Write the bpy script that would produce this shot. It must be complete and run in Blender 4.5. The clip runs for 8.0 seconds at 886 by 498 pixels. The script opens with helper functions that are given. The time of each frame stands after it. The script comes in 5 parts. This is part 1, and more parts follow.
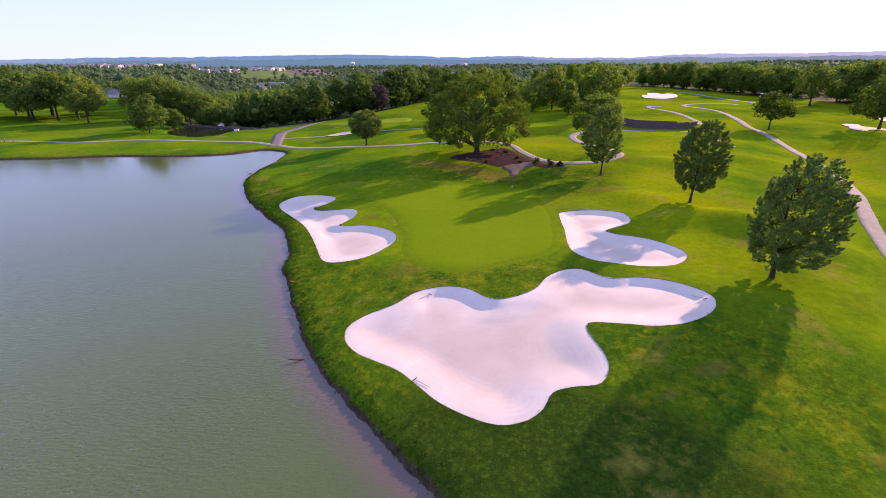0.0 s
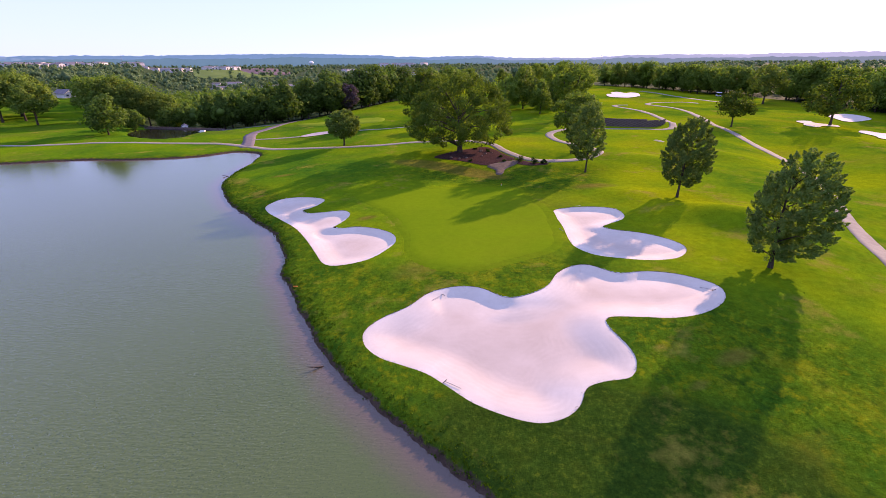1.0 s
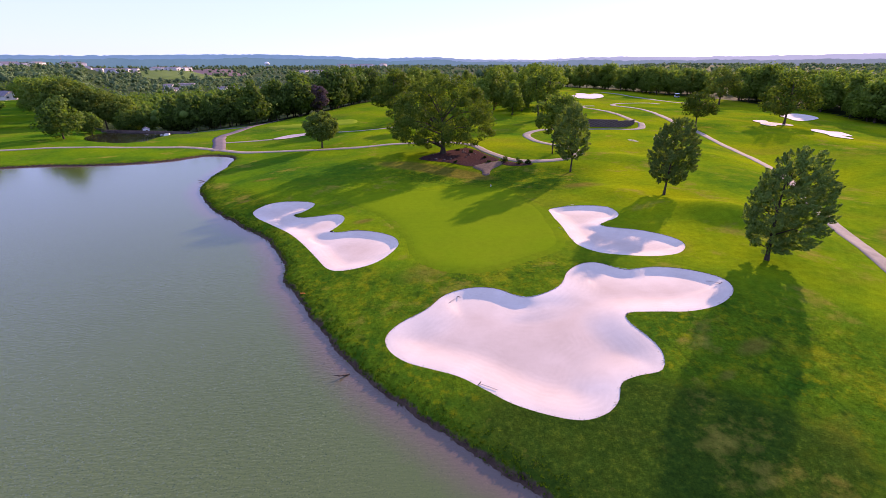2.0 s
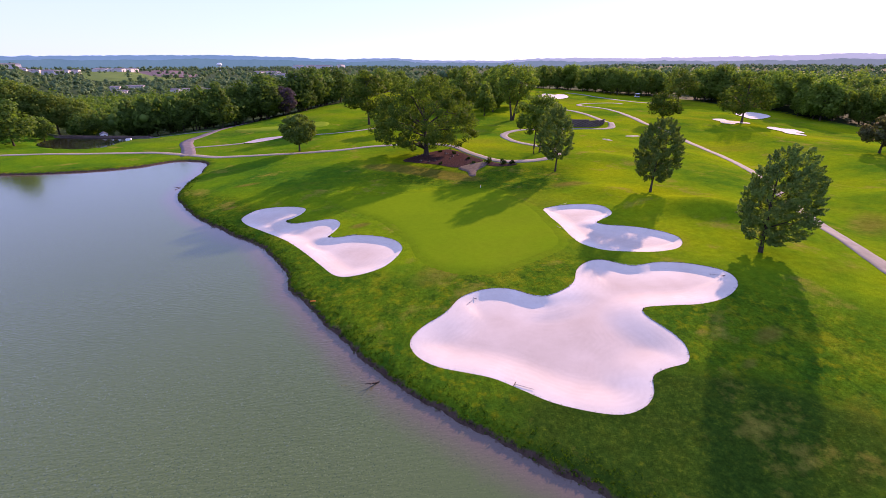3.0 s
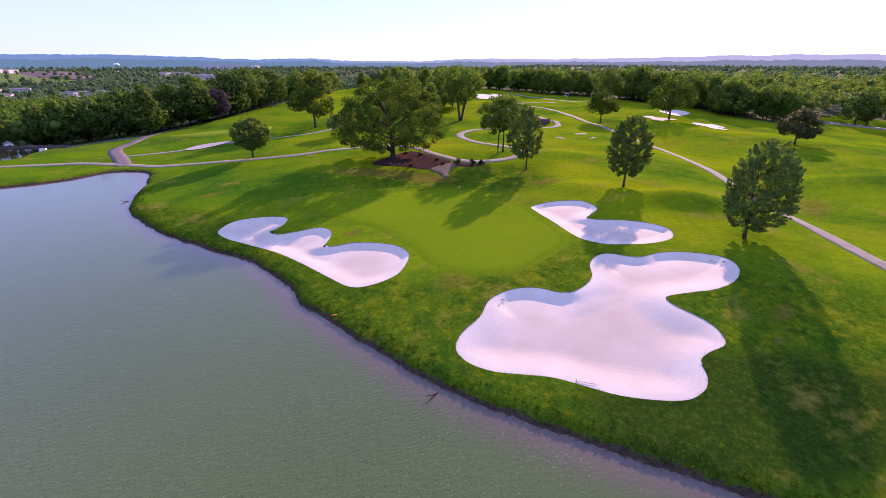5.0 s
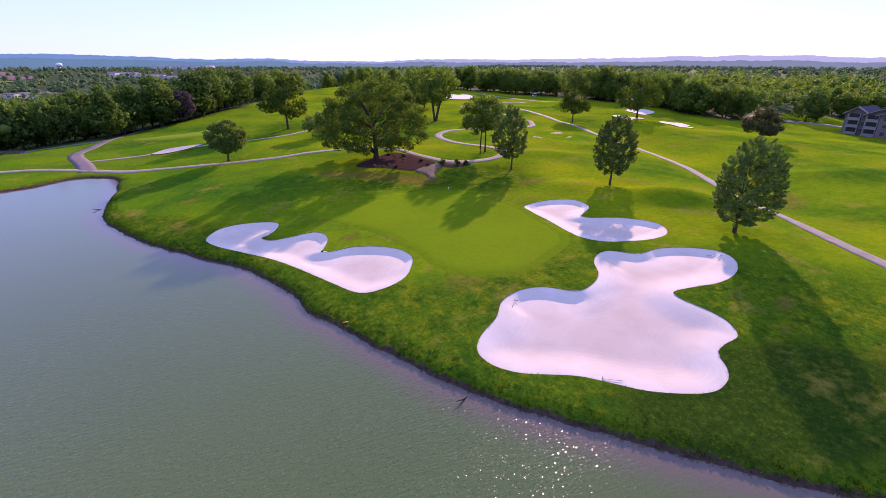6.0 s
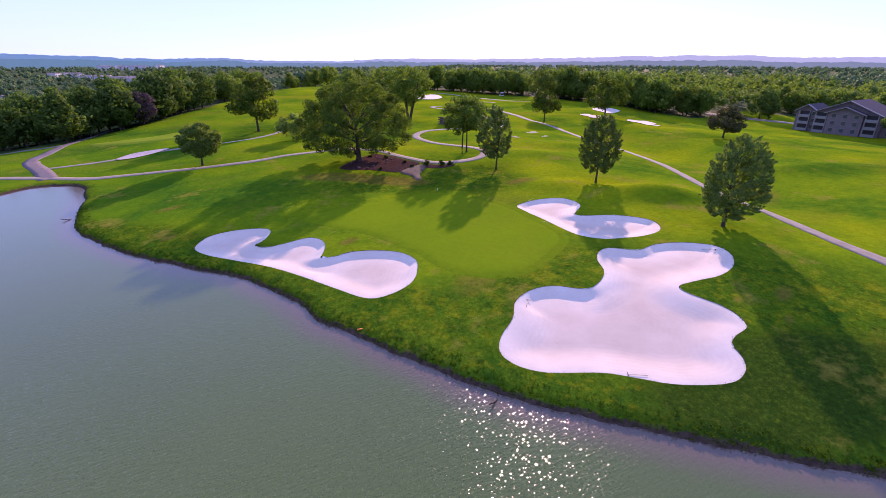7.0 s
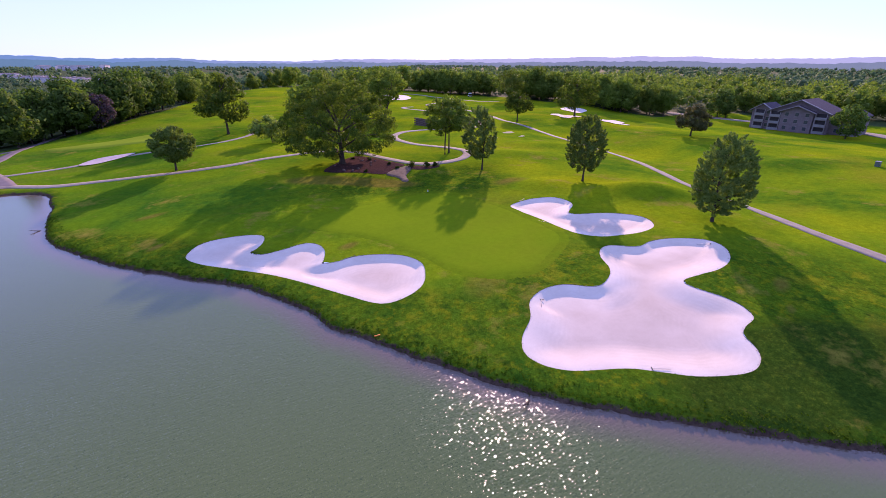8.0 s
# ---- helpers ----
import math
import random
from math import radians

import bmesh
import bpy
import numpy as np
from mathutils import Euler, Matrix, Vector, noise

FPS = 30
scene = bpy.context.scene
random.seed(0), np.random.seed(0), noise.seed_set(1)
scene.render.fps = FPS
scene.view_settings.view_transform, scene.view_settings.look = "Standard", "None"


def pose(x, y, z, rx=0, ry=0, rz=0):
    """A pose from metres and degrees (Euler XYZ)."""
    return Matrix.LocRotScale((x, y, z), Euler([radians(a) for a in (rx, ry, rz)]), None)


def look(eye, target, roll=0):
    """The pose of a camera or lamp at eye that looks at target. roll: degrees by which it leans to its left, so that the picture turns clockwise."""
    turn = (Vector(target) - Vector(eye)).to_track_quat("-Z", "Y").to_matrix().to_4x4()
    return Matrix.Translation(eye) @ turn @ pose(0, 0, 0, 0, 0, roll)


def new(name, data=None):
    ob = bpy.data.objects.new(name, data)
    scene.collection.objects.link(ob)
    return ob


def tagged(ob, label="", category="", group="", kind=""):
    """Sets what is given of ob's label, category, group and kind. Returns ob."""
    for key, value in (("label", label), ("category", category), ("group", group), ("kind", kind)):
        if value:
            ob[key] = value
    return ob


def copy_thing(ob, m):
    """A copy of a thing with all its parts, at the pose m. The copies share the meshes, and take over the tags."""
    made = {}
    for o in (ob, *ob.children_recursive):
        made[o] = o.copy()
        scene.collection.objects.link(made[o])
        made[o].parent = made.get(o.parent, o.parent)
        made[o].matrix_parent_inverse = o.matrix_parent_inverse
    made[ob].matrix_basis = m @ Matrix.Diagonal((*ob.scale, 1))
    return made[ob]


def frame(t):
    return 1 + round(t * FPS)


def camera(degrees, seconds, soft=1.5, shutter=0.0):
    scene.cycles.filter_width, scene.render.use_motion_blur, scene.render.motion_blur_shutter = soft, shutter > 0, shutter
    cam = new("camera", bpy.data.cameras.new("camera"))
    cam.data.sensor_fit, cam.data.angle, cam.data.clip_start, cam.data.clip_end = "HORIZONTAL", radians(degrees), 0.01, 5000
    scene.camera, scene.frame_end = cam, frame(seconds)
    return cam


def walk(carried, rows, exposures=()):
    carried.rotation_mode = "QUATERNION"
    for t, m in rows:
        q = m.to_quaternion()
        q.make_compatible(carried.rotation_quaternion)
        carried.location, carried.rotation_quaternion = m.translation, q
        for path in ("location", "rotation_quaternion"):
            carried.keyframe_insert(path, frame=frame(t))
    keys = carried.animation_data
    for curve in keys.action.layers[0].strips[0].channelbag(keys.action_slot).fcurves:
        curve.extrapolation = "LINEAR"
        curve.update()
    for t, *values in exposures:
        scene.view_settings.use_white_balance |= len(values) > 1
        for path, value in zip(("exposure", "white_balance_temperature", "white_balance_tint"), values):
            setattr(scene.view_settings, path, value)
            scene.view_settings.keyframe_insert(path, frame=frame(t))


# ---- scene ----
cam = camera(86.8, 8.0, soft=0.7)
PATH = [
    (0, (-0.929, 0.722, 28.008), (-1.022, 2.572, 27.255), -0.4),
    (0.5, (-3.617, 0.935, 27.974), (-3.636, 2.787, 27.221), -0.4),
    (1, (-6.484, 1.163, 27.861), (-6.426, 3.014, 27.106), -0.2),
    (1.5, (-9.427, 1.462, 27.822), (-9.291, 3.31, 27.069), -0.0),
    (3, (-18.351, 2.955, 27.999), (-17.983, 4.774, 27.252), 0.1),
    (3.5, (-21.196, 3.677, 28.019), (-20.752, 5.479, 27.273), 0.2),
    (4, (-23.933, 4.577, 28.029), (-23.418, 6.36, 27.285), 0.2),
    (4.5, (-26.505, 5.667, 28.071), (-25.918, 7.428, 27.327), 0.2),
    (6, (-33.637, 9.404, 28.135), (-32.847, 11.085, 27.392), 0.3),
    (6.5, (-35.994, 10.848, 28.211), (-35.136, 12.495, 27.469), 0.3),
    (7, (-38.338, 12.356, 28.276), (-37.415, 13.967, 27.533), 0.3),
    (7.5, (-40.679, 13.978, 28.283), (-39.691, 15.551, 27.542), 0.4),
    (8, (-42.969, 15.736, 28.352), (-41.918, 17.268, 27.611), 0.4),
]
walk(cam, [(t, look(eye, target, roll)) for t, eye, target, roll in PATH], exposures=[(0, 1.36, 7080, 23), (8, 1.26, 6250, 32)])


# ---- light ----
SUN_AZIMUTH, SUN_ELEVATION = 44.6, 20.5
world = bpy.data.worlds.new("sky")
scene.world = world
world.use_nodes = True
wn = world.node_tree.nodes
sky = wn.new("ShaderNodeTexSky")
sky.sky_type, sky.sun_disc = "NISHITA", False
sky.sun_elevation, sky.sun_rotation = radians(SUN_ELEVATION), radians(SUN_AZIMUTH)
sky.air_density, sky.dust_density, sky.ozone_density = 1.0, 0.15, 3.5
wn["Background"].inputs["Strength"].default_value = 0.116
haze = wn.new("ShaderNodeMix")  # thin bright summer haze over the whole sky
haze.data_type = "RGBA"
haze.inputs[0].default_value, haze.inputs[7].default_value = 0.84, (2.3, 2.96, 5.8, 1)
world.node_tree.links.new(sky.outputs[0], haze.inputs[6])
world.node_tree.links.new(haze.outputs[2], wn["Background"].inputs["Color"])
sun = new("sun", bpy.data.lights.new("sun", "SUN"))
sun.data.energy, sun.data.angle, sun.data.color = 4.0, radians(1.1), (1.0, 0.70, 0.54)
az, el = radians(SUN_AZIMUTH), radians(SUN_ELEVATION)
sun.matrix_world = look((200 * math.sin(az), 200 * math.cos(az), 120), (200 * math.sin(az) - math.sin(az) * math.cos(el), 200 * math.cos(az) - math.cos(az) * math.cos(el), 120 - math.sin(el)))


# ---- materials ----
class Nodes:
    """A node material in a few calls."""

    def __init__(self, name):
        self.mat = bpy.data.materials.new(name)
        self.mat.use_nodes = True
        self.tree = self.mat.node_tree
        self.bsdf = self.tree.nodes["Principled BSDF"]
        self.out = self.tree.nodes["Material Output"]
        self.coord = self.tree.nodes.new("ShaderNodeTexCoord")

    def link(self, a, b):
        self.tree.links.new(a, b)

    def noise(self, scale, detail=4, rough=0.55, stretch=None, space="Object"):
        n = self.tree.nodes.new("ShaderNodeTexNoise")
        n.inputs["Scale"].default_value, n.inputs["Detail"].default_value, n.inputs["Roughness"].default_value = scale, detail, rough
        src = self.coord.outputs[space]
        if stretch:
            m = self.tree.nodes.new("ShaderNodeMapping")
            m.inputs["Scale"].default_value = stretch[:3]
            if len(stretch) > 3:
                m.inputs["Rotation"].default_value = (0, 0, stretch[3])
            self.link(src, m.inputs[0])
            src = m.outputs[0]
        self.link(src, n.inputs["Vector"])
        return n.outputs["Fac"]

    def ramp(self, fac, stops):
        r = self.tree.nodes.new("ShaderNodeValToRGB")
        e = r.color_ramp.elements
        while len(e) < len(stops):
            e.new(0.5)
        for k, (p, c) in zip(e, stops):
            k.position = p
            k.color = (*c, 1) if isinstance(c, tuple) else (c, c, c, 1)
        self.link(fac, r.inputs[0])
        return r.outputs[0]

    def mix(self, fac, a, b, kind="MIX"):
        m = self.tree.nodes.new("ShaderNodeMix")
        m.data_type, m.blend_type = "RGBA", kind
        for v, s in ((fac, 0), (a, 6), (b, 7)):
            if isinstance(v, (int, float)):
                m.inputs[s].default_value = v
            elif isinstance(v, tuple):
                m.inputs[s].default_value = (*v, 1)
            else:
                self.link(v, m.inputs[s])
        return m.outputs[2]

    def bump(self, fac, strength, distance):
        b = self.tree.nodes.new("ShaderNodeBump")
        b.inputs["Strength"].default_value, b.inputs["Distance"].default_value = strength, distance
        self.link(fac, b.inputs["Height"])
        self.link(b.outputs[0], self.bsdf.inputs["Normal"])
        return b.outputs[0]

    def done(self, color, rough=0.8, spec=0.3):
        if isinstance(color, tuple):
            self.bsdf.inputs["Base Color"].default_value = (*color, 1)
        else:
            self.link(color, self.bsdf.inputs["Base Color"])
        self.bsdf.inputs["Roughness"].default_value = rough
        self.bsdf.inputs["Specular IOR Level"].default_value = spec
        return self.mat

    def leafy(self, color, share, tint=(1.0, 1.0, 0.6)):
        """Lets light through thin leaves or blades."""
        t = self.tree.nodes.new("ShaderNodeBsdfTranslucent")
        m = self.tree.nodes.new("ShaderNodeMixShader")
        self.link(self.mix(1.0, color, tint, "MULTIPLY"), t.inputs["Color"])
        m.inputs[0].default_value = share
        self.link(self.bsdf.outputs[0], m.inputs[1])
        self.link(t.outputs[0], m.inputs[2])
        self.link(m.outputs[0], self.out.inputs["Surface"])


def turf_material(name, dark, mid, light, olive, dry, dry_at, relief, rough=None, grit=1.0):
    n = Nodes(name)
    wide = n.ramp(n.noise(0.04, 4, 0.55), [(0.36, dark), (0.5, mid), (0.64, light)])
    c = n.mix(n.ramp(n.noise(0.30, 6, 0.65), [(0.42, 0.0), (0.75, 0.5)]), wide, light)
    # thin olive brown stretches where the turf has dried
    c = n.mix(n.ramp(n.noise(0.028, 6, 0.62, (1.0, 1.7, 1, 0.5)), [(0.53, 0.0), (0.68, 0.6)]), c, olive)
    if rough:
        # light put into the colour: turf darker and greener away from the sun
        dim_map = n.tree.nodes.new("ShaderNodeAttribute")
        dim_map.attribute_name = "dimmed"
        c = n.mix(dim_map.outputs["Fac"], c, n.mix(1.0, c, (0.57, 0.78, 1.15), "MULTIPLY"))
        # longer grass where the mowers do not go, held in a map over the ground
        att = n.tree.nodes.new("ShaderNodeAttribute")
        att.attribute_name = "uncut"
        long_grass = n.ramp(n.noise(0.22, 7, 0.68), [(0.32, rough[0]), (0.55, rough[1]), (0.72, rough[2])])
        long_grass = n.mix(1.0, long_grass, n.ramp(n.noise(2.4, 6, 0.8), [(0.32, 0.6), (0.68, 1.45)]), "MULTIPLY")
        long_grass = n.mix(n.ramp(n.noise(0.75, 7, 0.72), [(0.52, 0.0), (0.66, 0.75)]), long_grass, (0.150, 0.165, 0.006))
        long_grass = n.mix(n.ramp(n.noise(0.5, 6, 0.7, (1.3, 0.8, 1, 1.1)), [(0.54, 0.0), (0.66, 0.7)]), long_grass, (0.016, 0.050, 0.006))
        edge = n.mix(0.45, att.outputs["Fac"], n.noise(0.25, 6, 0.7), "OVERLAY")
        c = n.mix(n.ramp(edge, [(0.25, 0.0), (0.6, 1.0)]), c, long_grass)
    if rough:
        # known worn and dried spots, broken up by the noise
        worn = n.tree.nodes.new("ShaderNodeAttribute")
        worn.attribute_name = "dried"
        spot = n.mix(0.6, worn.outputs["Fac"], n.noise(0.3, 6, 0.7), "OVERLAY")
        c = n.mix(n.ramp(spot, [(0.25, 0.0), (0.8, 0.7)]), c, n.ramp(n.noise(0.5, 5, 0.7), [(0.3, (0.088, 0.080, 0.012)), (0.7, (0.19, 0.14, 0.03))]))
    if rough:
        # broad-leaved weeds near the point of the bank
        weeds = n.tree.nodes.new("ShaderNodeAttribute")
        weeds.attribute_name = "weeds"
        spot = n.mix(0.7, weeds.outputs["Fac"], n.noise(0.45, 7, 0.75), "OVERLAY")
        c = n.mix(n.ramp(spot, [(0.2, 0.0), (0.6, 0.9)]), c, n.ramp(n.noise(1.8, 6, 0.8), [(0.35, (0.011, 0.030, 0.005)), (0.55, (0.028, 0.060, 0.007)), (0.7, (0.085, 0.120, 0.010))]))
    dry_mask = n.ramp(n.noise(0.13, 8, 0.68, (1, 1, 1)), [(dry_at, 0.0), (dry_at + 0.13, 0.75)])
    c = n.mix(dry_mask, c, dry)
    grain = n.noise(7.0, 5, 0.75)
    c = n.mix(1.0, c, n.ramp(grain, [(0.25, 1 - 0.22 * grit), (0.75, 1 + 0.2 * grit)]), "MULTIPLY")
    c = n.mix(1.0, c, n.ramp(n.noise(1.1, 6, 0.7), [(0.3, 1 - 0.22 * grit), (0.7, 1 + 0.18 * grit)]), "MULTIPLY")
    if rough:
        # bare wet earth along the waterline
        sep = n.tree.nodes.new("ShaderNodeSeparateXYZ")
        n.link(n.coord.outputs["Object"], sep.inputs[0])
        low = n.tree.nodes.new("ShaderNodeMath")
        low.operation = "MULTIPLY_ADD"
        n.link(n.noise(0.9, 5, 0.7), low.inputs[0])
        low.inputs[1].default_value = 0.9
        n.link(sep.outputs["Z"], low.inputs[2])
        near_lake = n.tree.nodes.new("ShaderNodeAttribute")
        near_lake.attribute_name = "shore"
        earth = n.mix(1.0, n.ramp(low.outputs[0], [(0.70, 1.0), (0.88, 0.0)]), near_lake.outputs["Color"], "MULTIPLY")
        c = n.mix(earth, c, n.ramp(n.noise(1.6, 6, 0.7), [(0.3, (0.030, 0.020, 0.016)), (0.7, (0.085, 0.060, 0.045))]))
    n.bump(n.mix(0.5, n.noise(2.2, 6, 0.75), grain), relief, 0.3)
    return n.done(c, 0.9, 0.0)


TURF = turf_material("mown turf", (0.048, 0.122, 0.007), (0.108, 0.184, 0.006), (0.172, 0.226, 0.005), (0.160, 0.160, 0.012), (0.21, 0.18, 0.03), 0.57, 0.42,
                     ((0.024, 0.076, 0.006), (0.062, 0.118, 0.006), (0.145, 0.166, 0.009)))
GREEN = turf_material("putting turf", (0.096, 0.168, 0.006), (0.110, 0.184, 0.006), (0.122, 0.196, 0.006), (0.122, 0.172, 0.008), (0.15, 0.18, 0.02), 0.68, 0.05, grit=0.35)
PALE_GREEN = turf_material("pale putting turf", (0.135, 0.205, 0.016), (0.150, 0.222, 0.018), (0.165, 0.238, 0.020), (0.15, 0.20, 0.02), (0.17, 0.20, 0.03), 0.7, 0.05, grit=0.3)
COLLAR = turf_material("collar turf", (0.082, 0.152, 0.006), (0.098, 0.168, 0.006), (0.122, 0.186, 0.006), (0.115, 0.150, 0.008), (0.16, 0.16, 0.02), 0.62, 0.2, grit=0.6)
n = Nodes("grass tufts")
c = n.ramp(n.noise(0.7, 4, 0.6), [(0.3, (0.028, 0.074, 0.004)), (0.6, (0.056, 0.110, 0.005)), (0.8, (0.115, 0.145, 0.018))])
n.done(c, 0.8, 0.05)
n.leafy(c, 0.3)
TUFT = n.mat

n = Nodes("bunker sand")
inset = n.tree.nodes.new("ShaderNodeAttribute")  # metres from the bunker's edge
inset.attribute_name = "inset"
wander = n.tree.nodes.new("ShaderNodeMath")
wander.operation = "MULTIPLY_ADD"
n.link(n.noise(0.35, 3, 0.5), wander.inputs[0])
wander.inputs[1].default_value = 1.6
n.link(inset.outputs["Fac"], wander.inputs[2])
turns = n.tree.nodes.new("ShaderNodeMath")
turns.operation = "MULTIPLY"
n.link(wander.outputs[0], turns.inputs[0])
turns.inputs[1].default_value = 10.5
furrow = n.tree.nodes.new("ShaderNodeMath")
furrow.operation = "SINE"
n.link(turns.outputs[0], furrow.inputs[0])
rake_lines = n.mix(n.ramp(n.noise(0.18, 3, 0.5), [(0.42, 0.0), (0.62, 0.45)]), n.noise(1.0, 3, 0.6, (0.25, 5.5, 1, 0.35)), furrow.outputs[0])
c = n.ramp(n.noise(0.22, 6, 0.62), [(0.3, (0.53, 0.47, 0.41)), (0.55, (0.59, 0.53, 0.47)), (0.75, (0.65, 0.59, 0.53))])
# darker beige sand in the middle, paler sand round the edge
inner = n.tree.nodes.new("ShaderNodeMapRange")
inner.inputs["From Min"].default_value, inner.inputs["From Max"].default_value = 0.8, 6.0
n.link(wander.outputs[0], inner.inputs["Value"])
c = n.mix(inner.outputs[0], c, n.mix(1.0, c, (0.86, 0.80, 0.76), "MULTIPLY"))
c = n.mix(1.0, c, n.ramp(rake_lines, [(0.0, 0.975), (0.75, 1.01)]), "MULTIPLY")
c = n.mix(1.0, c, n.ramp(n.noise(14, 3, 0.7), [(0.3, 0.93), (0.7, 1.05)]), "MULTIPLY")
n.bump(n.mix(0.6, rake_lines, n.noise(9.0, 4, 0.7)), 0.12, 0.03)
SAND = n.done(c, 0.95, 0.03)

n = Nodes("cart path concrete")
c = n.ramp(n.noise(0.5, 6, 0.65), [(0.3, (0.180, 0.160, 0.136)), (0.7, (0.265, 0.238, 0.204))])
c = n.mix(1.0, c, n.ramp(n.noise(12, 3, 0.7), [(0.3, 0.85), (0.7, 1.1)]), "MULTIPLY")
n.bump(n.noise(20, 3, 0.6), 0.2, 0.02)
CONCRETE = n.done(c, 0.9, 0.06)

n = Nodes("tan paving")
c = n.ramp(n.noise(1.3, 6, 0.7), [(0.3, (0.085, 0.063, 0.05)), (0.7, (0.155, 0.118, 0.095))])
n.bump(n.noise(9, 4, 0.6), 0.3, 0.04)
FLAGS = n.done(c, 0.9, 0.05)

n = Nodes("lilac grey asphalt")
c = n.ramp(n.noise(0.4, 6, 0.65), [(0.3, (0.118, 0.100, 0.108)), (0.7, (0.165, 0.142, 0.150))])
n.bump(n.noise(20, 3, 0.6), 0.2, 0.02)
LILAC = n.done(c, 0.9, 0.06)

n = Nodes("lake water")
fine = n.noise(8.5, 2, 0.6, (1.0, 1.6, 1, 0.75))
broad = n.noise(0.7, 2, 0.5, (1.0, 1.9, 1, 0.5))
sep = n.tree.nodes.new("ShaderNodeSeparateXYZ")
n.link(n.coord.outputs["Object"], sep.inputs[0])
reach = n.tree.nodes.new("ShaderNodeMapRange")
reach.inputs["From Min"].default_value, reach.inputs["From Max"].default_value = 82.0, 42.0
n.link(sep.outputs["Y"], reach.inputs["Value"])
lee = n.tree.nodes.new("ShaderNodeMapRange")  # stiller water under the point of the bank
lee.inputs["From Min"].default_value, lee.inputs["From Max"].default_value = -3.0, -20.0
n.link(sep.outputs["X"], lee.inputs["Value"])
breeze = n.mix(1.0, n.ramp(n.noise(0.03, 3, 0.55), [(0.3, 0.5), (0.6, 1.0)]), n.ramp(reach.outputs[0], [(0.0, 0.12), (1.0, 1.0)]), "MULTIPLY")
breeze = n.mix(1.0, breeze, n.ramp(lee.outputs[0], [(0.0, 0.3), (1.0, 1.0)]), "MULTIPLY")
mid = n.noise(1.5, 3, 0.5, (0.8, 2.6, 1, 0.2))
wave = n.bump(n.mix(1.0, n.mix(0.1, n.mix(0.97, fine, mid), broad), breeze, "MULTIPLY"), 1.0, 0.06)
# small tilted facets of the wavelets
cells = n.tree.nodes.new("ShaderNodeTexVoronoi")
cells.inputs["Scale"].default_value = 11.0
n.link(n.coord.outputs["Object"], cells.inputs["Vector"])
tilt = n.tree.nodes.new("ShaderNodeVectorMath")
tilt.operation = "MULTIPLY_ADD"
tilt.inputs[1].default_value, tilt.inputs[2].default_value = (0.48, 0.48, 0), (-0.24, -0.24, 0)
n.link(cells.outputs["Color"], tilt.inputs[0])
# only some wavelets tip over
split = n.tree.nodes.new("ShaderNodeSeparateColor")
n.link(cells.outputs["Color"], split.inputs[0])
tipped = n.ramp(split.outputs["Blue"], [(0.64, 0.0), (0.74, 1.0)])
calmed = n.tree.nodes.new("ShaderNodeVectorMath")
calmed.operation = "MULTIPLY"
n.link(tilt.outputs[0], calmed.inputs[0])
n.link(n.mix(1.0, breeze, tipped, "MULTIPLY"), calmed.inputs[1])
total = n.tree.nodes.new("ShaderNodeVectorMath")
n.link(wave, total.inputs[0])
n.link(calmed.outputs[0], total.inputs[1])
unit = n.tree.nodes.new("ShaderNodeVectorMath")
unit.operation = "NORMALIZE"
n.link(total.outputs[0], unit.inputs[0])
n.link(unit.outputs[0], n.bsdf.inputs["Normal"])
n.bsdf.inputs["IOR"].default_value = 1.5
shallow = n.tree.nodes.new("ShaderNodeAttribute")
shallow.attribute_name = "shallow"
c = n.ramp(n.noise(0.02, 4, 0.6), [(0.3, (0.050, 0.078, 0.013)), (0.7, (0.060, 0.090, 0.018))])
silt = n.mix(0.5, shallow.outputs["Fac"], n.noise(0.25, 5, 0.65), "OVERLAY")
WATER = n.done(n.mix(n.ramp(silt, [(0.1, 0.0), (0.9, 0.9)]), c, (0.088, 0.060, 0.052)), 0.11, 0.5)

n = Nodes("pond water")
n.bump(n.noise(1.2, 3, 0.5), 0.1, 0.1)
POND = n.done((0.02, 0.022, 0.015), 0.06, 0.5)

n = Nodes("bank earth")
c = n.ramp(n.noise(1.6, 6, 0.7), [(0.3, (0.045, 0.030, 0.022)), (0.7, (0.12, 0.085, 0.06))])
n.bump(n.noise(3, 5, 0.7), 0.6, 0.2)
EARTH = n.done(c, 0.9, 0.05)

n = Nodes("bark mulch")
c = n.ramp(n.noise(2.5, 7, 0.75), [(0.3, (0.032, 0.018, 0.016)), (0.7, (0.092, 0.052, 0.047))])
n.bump(n.noise(6, 5, 0.75), 0.7, 0.15)
MULCH = n.done(c, 0.95, 0.0)


def leaf_material(name, a, b, share=0.5, tint=(1.15, 1.1, 0.35)):
    n = Nodes(name)
    geo = n.tree.nodes.new("ShaderNodeNewGeometry")
    info = n.tree.nodes.new("ShaderNodeObjectInfo")
    c = n.mix(geo.outputs["Random Per Island"], a, b)
    c = n.mix(1.0, c, n.ramp(info.outputs["Random"], [(0.0, 0.8), (1.0, 1.2)]), "MULTIPLY")
    c = n.mix(1.0, c, n.ramp(n.noise(0.4, 3, 0.6), [(0.3, 0.75), (0.7, 1.2)]), "MULTIPLY")
    c = n.mix(n.ramp(n.noise(0.035, 4, 0.6), [(0.5, 0.0), (0.7, 0.5)]), c, n.mix(1.0, c, (1.3, 1.18, 0.9), "MULTIPLY"))
    n.done(c, 0.7, 0.05)
    n.leafy(c, share, tint)
    return n.mat


